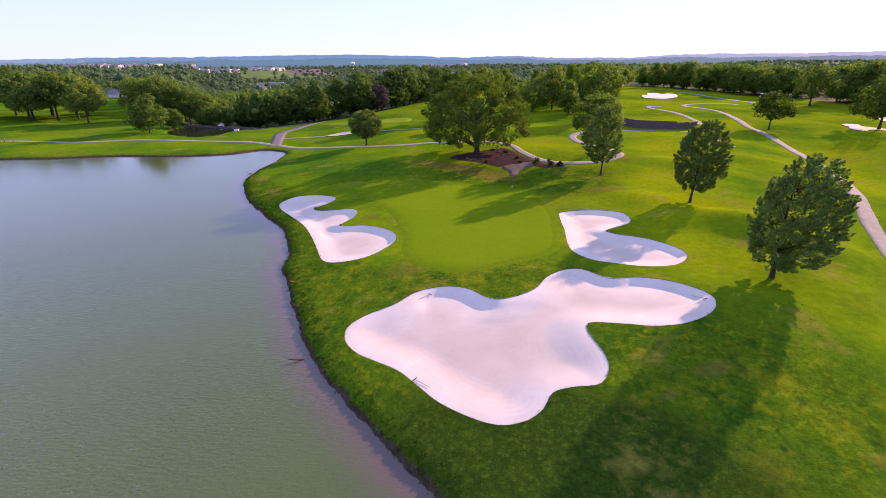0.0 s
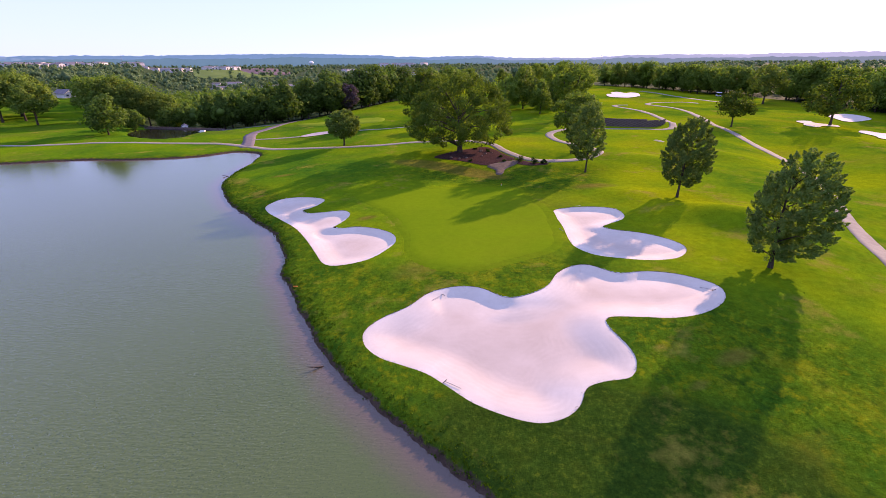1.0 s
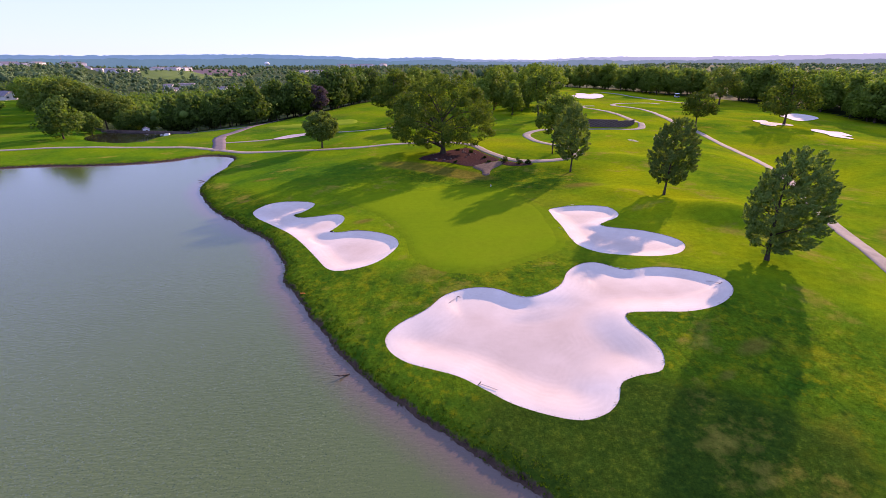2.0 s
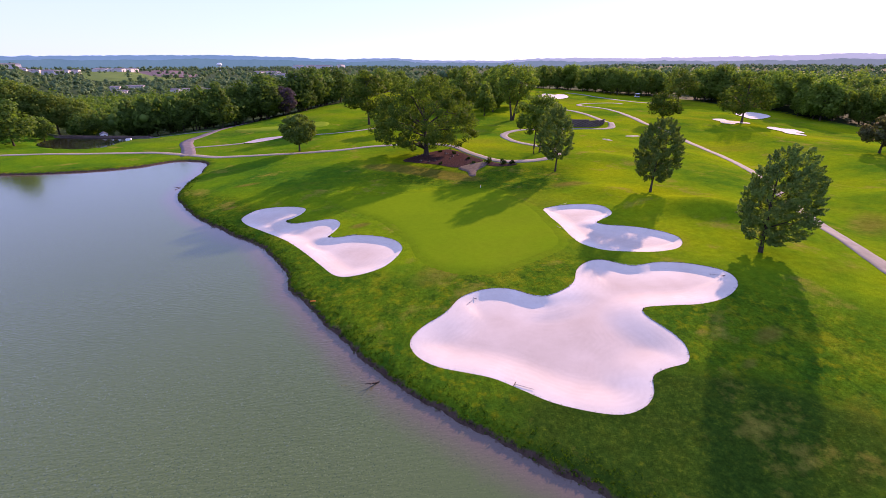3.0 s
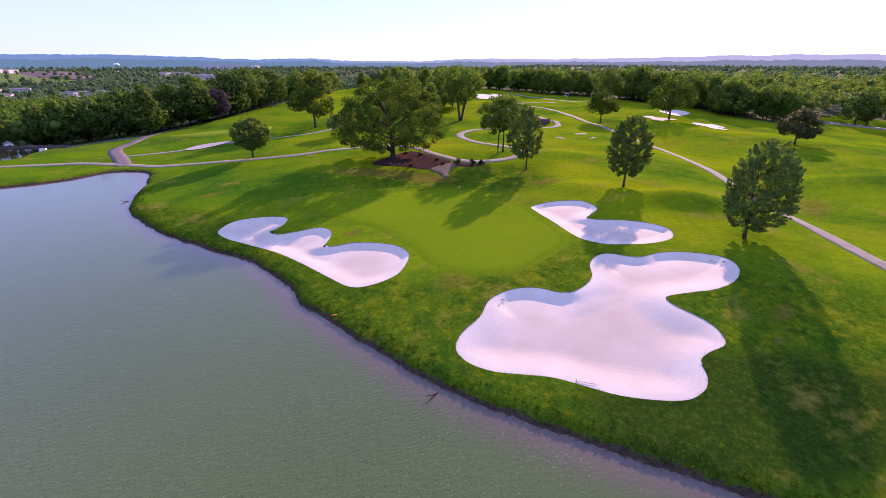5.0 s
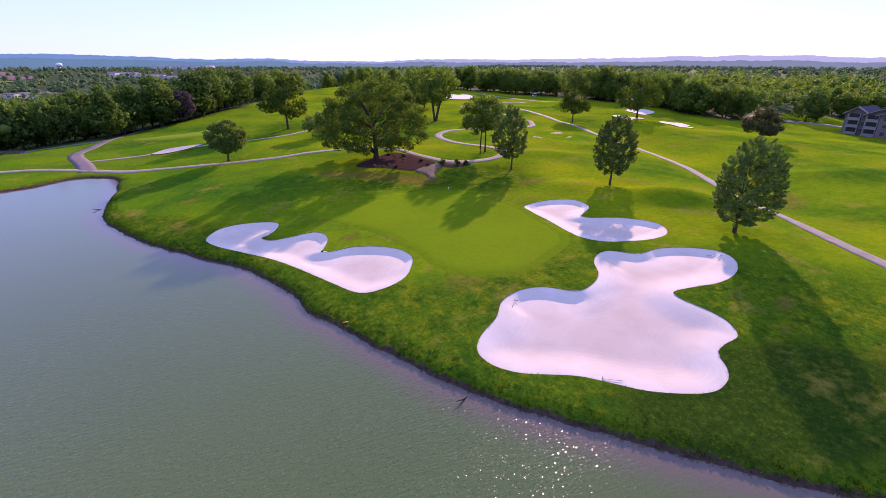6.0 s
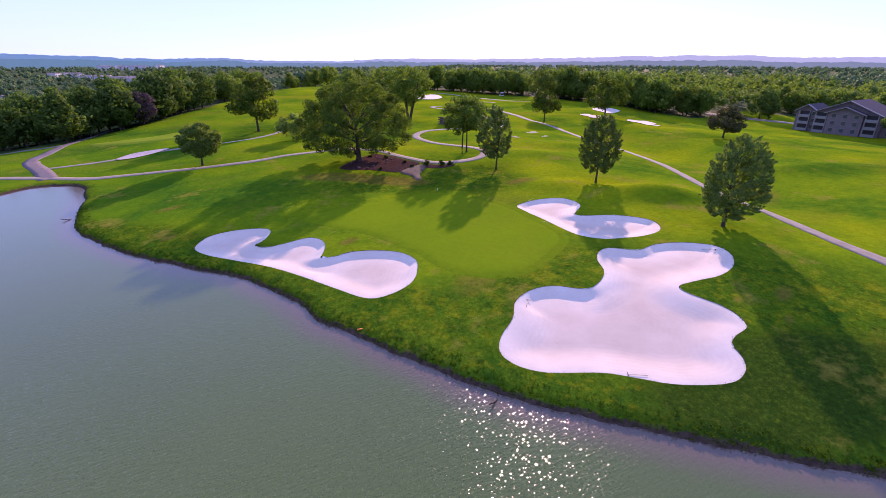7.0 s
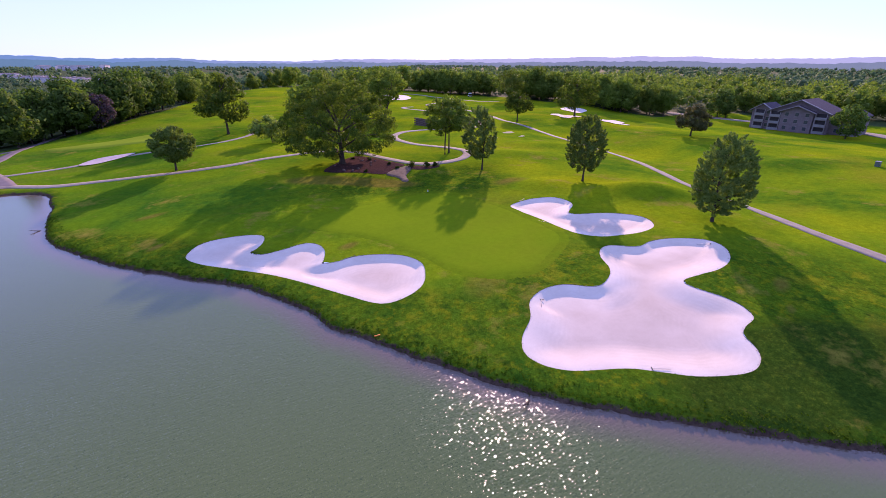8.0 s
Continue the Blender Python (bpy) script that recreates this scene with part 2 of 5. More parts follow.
LEAF_MAPLE = leaf_material("maple leaves", (0.100, 0.172, 0.044), (0.170, 0.240, 0.060), 0.5, (1.2, 1.2, 0.4))
LEAF_OAK = leaf_material("oak leaves", (0.050, 0.096, 0.016), (0.098, 0.156, 0.026), 0.48)
LEAF_WOOD = leaf_material("woodland leaves", (0.100, 0.175, 0.032), (0.175, 0.255, 0.048), 0.5, (1.15, 1.2, 0.42))
# two stands; shade is put into one leaf colour, sun glare into the other
LEAF_SHADED = leaf_material("shaded woodland leaves", (0.058, 0.108, 0.026), (0.125, 0.200, 0.042), 0.45, (1.05, 1.15, 0.42))
LEAF_SUNLIT = leaf_material("sunlit woodland leaves", (0.095, 0.165, 0.034), (0.165, 0.235, 0.050), 0.45, (1.05, 1.1, 0.42))
LEAF_BRONZE = leaf_material("bronze leaves", (0.056, 0.062, 0.028), (0.095, 0.106, 0.044), 0.35, (1.1, 1.0, 0.5))
LEAF_PLUM = leaf_material("plum leaves", (0.060, 0.052, 0.060), (0.105, 0.088, 0.100), 0.35, (1.0, 0.85, 1.0))
# air haze put into the leaf colour: bluer and greyer than nearer leaves
LEAF_FAR = leaf_material("haze-tinted distant leaves", (0.075, 0.128, 0.060), (0.115, 0.172, 0.080), 0.35, (0.85, 1.0, 0.7))
n = Nodes("bark")
c = n.ramp(n.noise(3, 6, 0.7, (1, 1, 0.25)), [(0.3, (0.030, 0.024, 0.019)), (0.7, (0.090, 0.070, 0.056))])
n.bump(n.noise(8, 4, 0.7, (1, 1, 0.2)), 0.5, 0.05)
BARK = n.done(c, 0.9, 0.05)


def plain(name, a, b=None, scale=3.0, rough=0.7, metal=0.0, spec=0.3):
    n = Nodes(name)
    b = b or tuple(v * 0.75 for v in a)
    c = n.ramp(n.noise(scale, 5, 0.65), [(0.3, b), (0.7, a)])
    n.bsdf.inputs["Metallic"].default_value = metal
    return n.done(c, rough, 0.04 if rough >= 0.9 else spec)


STONE = plain("grey stone", (0.16, 0.125, 0.11), (0.065, 0.05, 0.045), 1.2, 0.9)
SIDING = plain("grey siding", (0.17, 0.14, 0.145), (0.125, 0.10, 0.11), 0.8, 0.8)
OLD_SAND = plain("dull grey sand", (0.40, 0.35, 0.36), (0.30, 0.26, 0.27), 0.4, 0.95)
ROOF = plain("grey shingles", (0.10, 0.085, 0.10), (0.06, 0.05, 0.06), 2.0, 0.9)
TRIM = plain("pale trim", (0.25, 0.225, 0.24), None, 2, 0.6)
# near-black for rakes, tyres and seats, and as painted shade behind the balconies
DARK = plain("near-black parts and recess shade", (0.035, 0.03, 0.035), None, 1, 0.6)
GLASS = plain("window glass", (0.05, 0.06, 0.08), None, 1, 0.08, 0.0, 0.6)
WHITE = plain("white paint", (0.80, 0.80, 0.80), None, 1.5, 0.5)
GLOSSY = plain("glossy white shell", (0.85, 0.85, 0.85), (0.78, 0.78, 0.78), 1.5, 0.12, 0.0, 0.6)
PALE = plain("pale town walls", (0.62, 0.58, 0.58), (0.45, 0.42, 0.43), 0.05, 0.8)
HOUSE_ROOF = plain("town roofs", (0.22, 0.20, 0.22), (0.12, 0.11, 0.13), 0.3, 0.9)
STEEL = plain("dull steel", (0.25, 0.25, 0.27), None, 3, 0.5, 0.6)
WOODEN = plain("weathered wood", (0.16, 0.12, 0.09), None, 6, 0.8)
ORANGE = plain("orange paint", (0.75, 0.22, 0.03), None, 3, 0.6)
UTILITY = plain("green utility paint", (0.10, 0.13, 0.11), None, 3, 0.5)
GRAVEL = plain("bare pale soil", (0.31, 0.28, 0.19), (0.20, 0.20, 0.10), 0.6, 0.95)
HEDGE = leaf_material("shrub leaves", (0.030, 0.060, 0.015), (0.060, 0.095, 0.022))
n = Nodes("woodland floor")
c = n.ramp(n.noise(0.012, 6, 0.65), [(0.35, (0.026, 0.046, 0.018)), (0.6, (0.040, 0.066, 0.022)), (0.78, (0.085, 0.115, 0.034))])
c = n.mix(1.0, c, n.ramp(n.noise(0.3, 5, 0.7), [(0.3, 0.6), (0.7, 1.3)]), "MULTIPLY")
FLOOR = n.done(c, 0.95, 0.03)


# ---- lie of the land ----
def spline(points, per=6, closed=True):
    """Catmull-Rom curve through plan points."""
    P = np.array(points, float)
    n = len(P)
    out = []
    for i in range(n if closed else n - 1):
        if closed:
            a, b, c, d = P[i - 1], P[i], P[(i + 1) % n], P[(i + 2) % n]
        else:
            a, b, c, d = P[max(i - 1, 0)], P[i], P[i + 1], P[min(i + 2, n - 1)]
        for k in range(per):
            t = k / per
            out.append(0.5 * (2 * b + (c - a) * t + (2 * a - 5 * b + 4 * c - d) * t * t + (3 * b - a - 3 * c + d) * t ** 3))
    if not closed:
        out.append(P[-1])
    return np.array(out)


def signed_distance(poly, x, y):
    """Distance to a closed outline, negative inside, and the nearest point on it."""
    x, y = np.asarray(x, float), np.asarray(y, float)
    best = np.full(x.shape, 1e18)
    nx, ny = np.zeros_like(x), np.zeros_like(y)
    inside = np.zeros(x.shape, bool)
    for (ax, ay), (bx, by) in zip(poly, np.roll(poly, -1, 0)):
        dx, dy = bx - ax, by - ay
        t = np.clip(((x - ax) * dx + (y - ay) * dy) / (dx * dx + dy * dy + 1e-12), 0, 1)
        px, py = ax + t * dx, ay + t * dy
        d2 = (x - px) ** 2 + (y - py) ** 2
        m = d2 < best
        best = np.where(m, d2, best)
        nx, ny = np.where(m, px, nx), np.where(m, py, ny)
        if dy != 0:
            cross = (ay > y) != (by > y)
            inside ^= cross & (x < dx * (y - ay) / dy + ax)
    d = np.sqrt(best)
    return np.where(inside, -d, d), nx, ny


def smooth(t):
    t = np.clip(t, 0, 1)
    return t * t * (3 - 2 * t)


def bump(x, y, cx, cy, sx, sy, turn=0.0):
    c, s = math.cos(turn), math.sin(turn)
    u, v = (x - cx) * c + (y - cy) * s, -(x - cx) * s + (y - cy) * c
    return np.exp(-0.5 * ((u / sx) ** 2 + (v / sy) ** 2))


def waves(x, y):
    """Gentle unevenness of mown turf, metres."""
    return (0.12 * np.sin(x / 8.3 + 0.7 * np.sin(y / 9.1)) * np.cos(y / 8.1 + 1.3) + 0.03 * np.sin(x / 3.7 + y / 4.9 + 0.4)
            * np.sin(y / 3.3 - x / 6.1))


LAKE = spline([(2.3, 19.0), (-2.6, 23.9), (-6.2, 27.8), (-10.4, 32.6), (-12.6, 35.0), (-15.0, 38.2), (-17.2, 41.3), (-19.0, 44.8), (-20.6, 48.0), (-22.4, 51.2), (-24.2, 55.3),
               (-25.3, 57.6), (-26.9, 60.3), (-27.6, 63.4), (-28.5, 67.3), (-30.8, 72.5), (-32.4, 76.2), (-34.9, 80.0), (-38.6, 84.1), (-41.2, 87.6), (-44.5, 91.7), (-48.2, 97.0),
               (-51.8, 103.6), (-55.3, 111.2), (-56.7, 118), (-57.2, 127.5), (-57.0, 134.5), (-57.8, 143), (-58.6, 148.8), (-63, 153.5), (-70, 154), (-77.1, 147.5), (-92.1, 143.5), (-111.9, 143.5), (-127.2, 139.6), (-143, 138), (-170, 133), (-205, 110),
               (-235, 40), (-210, -80), (-110, -150), (-10, -130), (40, -60), (38, -25), (20, 0), (9, 12.5)], 5)


POND_EDGE = spline([(-117.5, 186.5), (-127, 197), (-128, 208), (-122, 212), (-112.9, 211.5), (-101, 206.5), (-97.4, 199), (-98.6, 190), (-99.8, 182.6), (-104.4, 180.6), (-110.5, 181.8)], 5)


def lake_distance(x, y):
    return signed_distance(LAKE, x, y)[0]


def base_height(x, y, d=None):
    """Height of the turf over the lake's level."""
    x, y = np.asarray(x, float), np.asarray(y, float)
    d = lake_distance(x, y) if d is None else d
    # uneven waterline: small bites and tongues
    d = d + smooth((3 - np.abs(d)) / 3) * (0.15 * np.sin(x * 1.7 + 2.0 * np.sin(y * 0.9)) * np.cos(y * 1.45 + 1.1 * np.sin(x * 0.8)) + 0.08 * np.sin(x * 0.55 - y * 0.75))
    dp = np.maximum(d, 0)
    shelf = 1 - 0.85 * smooth((-12 - x) / 62) * smooth((y - 105) / 30)
    land = 0.5 * (1 - np.exp(-dp / 0.35)) + 4.25 * (1 - np.exp(-dp / 24)) * shelf
    # swale and slopes round the green
    land -= 0.9 * bump(x, y, 6, 82, 17, 15) + 1.5 * bump(x, y, 8, 106, 11, 7.5)
    land += 2.2 * bump(x, y, 40.5, 67.5, 7.2, 3.2, 2.3) + 0.5 * bump(x, y, 47, 72, 6, 5) + 0.9 * bump(x, y, 31, 84, 6, 3.5, 2.38) + 0.5 * bump(x, y, -2, 121, 13, 7)
    land += 1.2 * bump(x, y, 96, 66, 12, 3.5, 2.7) + 1.0 * bump(x, y, 68, 118, 9, 4, 2.4) + 1.0 * bump(x, y, 118, 140, 10, 4, 2.4) + 0.9 * bump(x, y, 48, 112, 8, 4, 2.2)
    land += 0.7 * bump(x, y, 29, 46, 9, 5, 0.6)
    land += 2.2 * bump(x, y, 66.5, 177.2, 11, 2.8, -0.06)
    # hollow that the long path follows
    land -= 1.68 * bump(x, y, 61.8, 61.6, 19.5, 7.0, 1.14) + 2.82 * bump(x, y, 90.8, 114.5, 35.8, 9.6, 1.28)
    land += 0.3 * bump(x, y, -12, 80, 6, 6) - 1.6 * bump(x, y, -20, 205, 30, 22)
    # far rises of the fairways
    land += 1.8 * bump(x, y, 125, 355, 50, 45) + 3.0 * bump(x, y, 60, 410, 50, 80)
    land -= 4.6 * smooth((x - 118) / 85) * smooth((235 - y) / 100)
    # valley behind the dam and behind the tree line
    s = np.minimum(-0.844 * (x + 62) + 0.537 * (y - 222), y - 186 + 0.1 * np.minimum(x + 75, 0))
    west = smooth((-118 - x - 0.55 * np.maximum(y - 215, 0)) / 30)
    land -= (7.5 * smooth(s / 70) + 9 * smooth((s - 40) / 260)) * (1 - 0.96 * west)
    hollow = signed_distance(POND_EDGE, x, y)[0]
    land = np.where(hollow < 5, land + (np.minimum(land, -0.9) - land) * smooth((2.5 - hollow) / 4), land)
    r = np.hypot(x, y)
    land -= 9 * smooth((r - 420) / 400) * (1 - 0.7 * west)
    land += waves(x, y) * smooth(dp / 8) * (1 + smooth((r - 90) / 120))
    bed = -np.minimum(-np.minimum(d, 0) * 0.6, 2.5)
    return np.where(d > 0, land, bed)


# ---- mesh helpers ----
def mesh_from(name, verts, faces, material, smooth_faces=False):
    me = bpy.data.meshes.new(name)
    me.from_pydata([tuple(v) for v in verts], [], [tuple(f) for f in faces])
    if smooth_faces:
        me.polygons.foreach_set("use_smooth", [True] * len(me.polygons))
    me.materials.append(material)
    me.update()
    return me


def quads_mesh(name, verts, size, material, normals=None):
    """A mesh of loose polygons of `size` corners each, from an array of corners."""
    count = len(verts) // size
    me = bpy.data.meshes.new(name)
    me.vertices.add(len(verts))
    me.vertices.foreach_set("co", np.asarray(verts, np.float32).ravel())
    me.loops.add(len(verts))
    me.loops.foreach_set("vertex_index", np.arange(len(verts), dtype=np.int32))
    me.polygons.add(count)
    me.polygons.foreach_set("loop_start", np.arange(0, count * size, size, dtype=np.int32))
    me.materials.append(material)
    me.update(calc_edges=True)
    if normals is not None:
        me.polygons.foreach_set("use_smooth", np.full(count, True))
        me.normals_split_custom_set_from_vertices(normals)
    return me


def part(name, bm, material, parent, label=""):
    """Links a bmesh or a mesh as one part under a thing."""
    if isinstance(bm, bmesh.types.BMesh):
        me = bpy.data.meshes.new(name)
        bm.to_mesh(me)
        bm.free()
        me.materials.append(material)
    else:
        me = bm
    ob = new(name, me)
    ob.parent = parent
    if label:
        tagged(ob, label)
    return ob


def box(sx, sy, sz, x=0.0, y=0.0, z=0.0, turn=0.0, bevel=0.0):
    """A block with its base centre at x, y, z."""
    bm = bmesh.new()
    bmesh.ops.create_cube(bm, size=1, matrix=Matrix.Translation((x, y, z + sz / 2)) @ Matrix.Rotation(turn, 4, "Z") @ Matrix.Diagonal((sx, sy, sz, 1)))
    if bevel:
        bmesh.ops.bevel(bm, geom=bm.edges[:], offset=bevel, segments=2, affect="EDGES")
    return bm


def tube_arrays(points, radii, sides=7):
    """Verts and faces of a tapered tube along points."""
    P = [Vector(p) for p in points]
    verts, faces = [], []
    for i, p in enumerate(P):
        d = (P[min(i + 1, len(P) - 1)] - P[max(i - 1, 0)]).normalized()
        q = d.to_track_quat("Z", "Y")
        for k in range(sides):
            a = 2 * math.pi * k / sides
            verts.append(p + q @ Vector((math.cos(a) * radii[i], math.sin(a) * radii[i], 0)))
    for i in range(len(P) - 1):
        for k in range(sides):
            a, b = i * sides + k, i * sides + (k + 1) % sides
            faces.append((a, b, b + sides, a + sides))
    faces.append(tuple(range((len(P) - 1) * sides, len(P) * sides)))
    return verts, faces


def tubes(name, runs, material):
    verts, faces = [], []
    for points, radii, sides in runs:
        v, f = tube_arrays(points, radii, sides)
        faces += [tuple(i + len(verts) for i in q) for q in f]
        verts += v
    return mesh_from(name, verts, faces, material, True)


def grid_cells(xs, ys, outlines, snap):
    """A plan grid whose corners near an outline are drawn onto it. Returns x, y, the distance inside the nearest outline, and triangles."""
    X, Y = np.meshgrid(xs, ys)
    X, Y = X.copy(), Y.copy()
    near = np.full(X.shape, 1e9)
    on = np.zeros(X.shape, bool)
    for poly in outlines:
        lo, hi = poly.min(0) - 4, poly.max(0) + 4
        m = (X > lo[0]) & (X < hi[0]) & (Y > lo[1]) & (Y < hi[1])
        d, px, py = signed_distance(poly, X[m], Y[m])
        s = np.abs(d) <= snap
        gx, gy = X[m], Y[m]
        gx[s], gy[s], d[s] = px[s], py[s], 0.0
        X[m], Y[m] = gx, gy
        near[m] = np.where(np.abs(d) < np.abs(near[m]), d, near[m])
        on[m] |= s
    h, w = X.shape
    a = (np.arange(h - 1)[:, None] * w + np.arange(w - 1)).ravel()
    b, c, e = a + 1, a + w + 1, a + w
    o = on.ravel()
    other = o[b] & o[e]
    tris = np.concatenate([np.where(other[:, None], np.stack([a, b, e], 1), np.stack([a, b, c], 1)),
                           np.where(other[:, None], np.stack([b, c, e], 1), np.stack([a, c, e], 1))])
    return X.ravel(), Y.ravel(), near.ravel(), tris


def tri_mesh(name, x, y, z, tris, material, smooth_faces=True):
    used = np.unique(tris)
    back = np.full(len(x), -1)
    back[used] = np.arange(len(used))
    t = back[tris].astype(np.int32)
    me = bpy.data.meshes.new(name)
    me.vertices.add(len(used))
    me.vertices.foreach_set("co", np.stack([x[used], y[used], z[used]], 1).astype(np.float32).ravel())
    me.loops.add(t.size)
    me.loops.foreach_set("vertex_index", t.ravel())
    me.polygons.add(len(t))
    me.polygons.foreach_set("loop_start", np.arange(0, t.size, 3, dtype=np.int32))
    me.polygons.foreach_set("use_smooth", np.full(len(t), smooth_faces))
    me.materials.append(material)
    me.update(calc_edges=True)
    return me


def skirt(name, poly, top, drop, material):
    """A low wall hanging from an outline."""
    n = len(poly)
    verts = [(p[0], p[1], t) for p, t in zip(poly, top)] + [(p[0], p[1], t - drop) for p, t in zip(poly, top)]
    faces = [(i, (i + 1) % n, n + (i + 1) % n, n + i) for i in range(n)]
    return mesh_from(name, verts, faces, material)


def patch(name, poly, step, height, material):
    """A surface inside an outline, at height(x, y, depth inside)."""
    lo, hi = poly.min(0) - step, poly.max(0) + step
    x, y, d, tris = grid_cells(np.arange(lo[0], hi[0] + step, step), np.arange(lo[1], hi[1] + step, step), [poly], step * 0.5)
    tris = tris[(d[tris] <= 0).all(1) & (d[tris] < 0).any(1)]
    return tri_mesh(name, x, y, height(x, y, -np.minimum(d, 0)), tris, material)


def ground_z(x, y):
    return float(base_height(np.array([x]), np.array([y]))[0])


# ---- outlines of the course ----
BUNKER_BIG = spline([(-13.5, 44.0), (-11.9, 46.1), (-8.9, 48.0), (-6.6, 50.5), (-3.4, 51.4), (-0.5, 50.6), (2.2, 48.0), (5.1, 48.5), (7.4, 50.1), (9.2, 53.0),
                     (11.5, 54.8), (13.8, 54.9), (16.3, 52.2), (19.7, 52.2), (22.5, 51.0), (24.5, 48.8), (25.5, 46.2), (24.3, 43.5), (21.3, 41.6), (18.0, 41.2),
                     (15.0, 41.9), (11.9, 42.4), (11.2, 41.0), (11.9, 37.5), (11.8, 35.4), (10.6, 33.5), (8.2, 33.2), (6.5, 32.6), (5.5, 30.9), (3.9, 29.7),
                     (1.3, 29.6), (-2.6, 31.9), (-5.0, 34.4), (-6.9, 36.4), (-9.2, 37.9), (-11.5, 39.4), (-13.2, 41.6)], 5)
BUNKER_LEFT = spline([(-38.2, 89.4), (-37.7, 91.4), (-35.4, 93.3), (-31.4, 93.1), (-27.2, 91.2), (-27.1, 88.8), (-28.7, 86.6), (-30.0, 85.8), (-28.7, 84.2),
                      (-25.5, 83.9), (-22.2, 84.0), (-20.7, 82.2), (-20.7, 79.6), (-21.9, 76.8), (-22.5, 75.7), (-20.6, 74.9), (-17.9, 74.7),
                      (-14.6, 72.8), (-12.2, 70.3), (-11.5, 67.2), (-12.3, 64.7), (-14.3, 61.8), (-16.7, 60.5), (-19.7, 60.4), (-21.6, 61.9),
                      (-23.2, 65.4), (-25.8, 71.0), (-29.4, 77.6), (-33.4, 82.6), (-36.5, 86.2)], 5)
BUNKER_RIGHT = spline([(14.9, 77.6), (17.2, 79.2), (21.7, 79.2), (25.2, 77.2), (25.6, 73.7), (24.4, 71.4), (21.8, 69.8), (20.4, 68.6), (21.7, 67.0), (24.9, 64.9),
                       (27.3, 62.0), (28.2, 59.4), (27.4, 57.2), (25.2, 55.4), (21.9, 55.3), (18.7, 56.4), (15.6, 58.0), (13.9, 60.9), (13.8, 64.3),
                       (14.5, 70.3)], 6)
GREEN_EDGE = spline([(-20.8, 92.0), (-16.5, 84.6), (-12.3, 77.5), (-9.8, 69.8), (-9.4, 63.5), (-7.8, 59.5), (-5.0, 56.9), (-1.0, 56.0), (3.5, 57.4), (9.7, 60.7),
                     (11.8, 63.9), (13.0, 72.5), (13.4, 80.7), (10.9, 89.0), (7.6, 95.4), (1.4, 96.2), (-6.2, 95.3), (-14.3, 94.2)], 5)
NEAR_BUNKERS = [BUNKER_BIG, BUNKER_LEFT, BUNKER_RIGHT]


def spread(lo, hi, step, far, grow):
    """Even steps from lo to hi, then ever longer ones out to far on both sides."""
    mid = list(np.arange(lo, hi + step * 0.5, step))
    up, s = [mid[-1]], step
    while up[-1] < far:
        s *= grow
        up.append(up[-1] + s)
    down, s = [mid[0]], step
    while down[-1] > -far:
        s *= grow
        down.append(down[-1] - s)
    return np.array(down[:0:-1] + mid + up[1:])


# ---- ground ----
gx, gy, gd, gt = grid_cells(spread(-66, 52, 0.6, 5200, 1.036), spread(16, 128, 0.6, 5200, 1.036), NEAR_BUNKERS, 0.3)
gz = base_height(gx, gy)
gt = gt[~((gd[gt] <= 0).all(1))]
OPEN = np.array([(-700, 90), (-430, 250), (-400, 330), (-340, 412), (-285, 404), (-246, 345), (-186, 262), (-140, 222), (-85, 216), (-66, 222), (-10, 306), (22, 400), (60, 520), (112, 500), (122, 395),
                 (160, 350), (190, 290), (194, 160), (262, 170), (262, 60), (300, -60), (60, -300), (-400, -300)], float)
turf_mesh = tri_mesh("ground", gx, gy, gz, gt, TURF)
turf_mesh.materials.append(FLOOR)
wild = signed_distance(OPEN, gx[gt].mean(1), gy[gt].mean(1))[0] > 5
turf_mesh.polygons.foreach_set("material_index", wild.astype(np.int32))
gu = np.unique(gt)
gl = lake_distance(gx[gu], gy[gu])
near_side = smooth((120 - gy[gu]) / 25)
uncut = np.clip(smooth((13 - gl) / 10) * near_side + 0.55 * smooth((5 - gl) / 4) + 0.95 * bump(gx[gu], gy[gu], 2, 42, 17, 14) + 0.75 * bump(gx[gu], gy[gu], 8, 107, 22, 6)
                + 0.85 * bump(gx[gu], gy[gu], 9, 22, 12, 8) + 0.35 * bump(gx[gu], gy[gu], 27, 27, 18, 10) + 0.8 * bump(gx[gu], gy[gu], 20, 95, 7, 6), 0, 1)
turf_mesh.attributes.new("uncut", "FLOAT", "POINT").data.foreach_set("value", uncut.astype(np.float32))
turf_mesh.attributes.new("shore", "FLOAT", "POINT").data.foreach_set("value", (gl < 2.0).astype(np.float32))
dried = sum(k * bump(gx[gu], gy[gu], cx, cy, sx, sy, a) for cx, cy, sx, sy, a, k in (
    (0, 111, 8, 2.2, -0.4, 1), (-9, 115, 5, 2, -0.3, 0.9), (6, 108.5, 4, 1.6, -0.6, 0.9), (26.5, 91, 3.5, 2, 0, 0.9), (67, 62, 6, 2.5, 0.6, 0.8), (4.8, 27.6, 3.5, 1.0, -0.5, 0.5),
    (20.3, 34.9, 1.6, 0.7, 0.3, 0.9), (15.6, 31.9, 0.9, 0.4, 0.3, 0.8), (14.5, 36.9, 0.6, 0.4, 0.3, 0.8), (14.5, 20.9, 1.2, 0.5, 0.6, 0.8), (19, 24.5, 4, 2, 0.5, 0.4), (27, 57, 3, 1.2, 0.8, 0.5), (31, 40, 3, 1.0, 0.4, 0.35), (-17.2, 78.6, 1.3, 0.8, 0.2, 1), (-41.5, 96.6, 1.2, 0.6, 0.4, 1), (-41, 112, 2.2, 1.0, 0.2, 0.8), (-8, 57, 4, 2.2, 0.5, 0.6)))
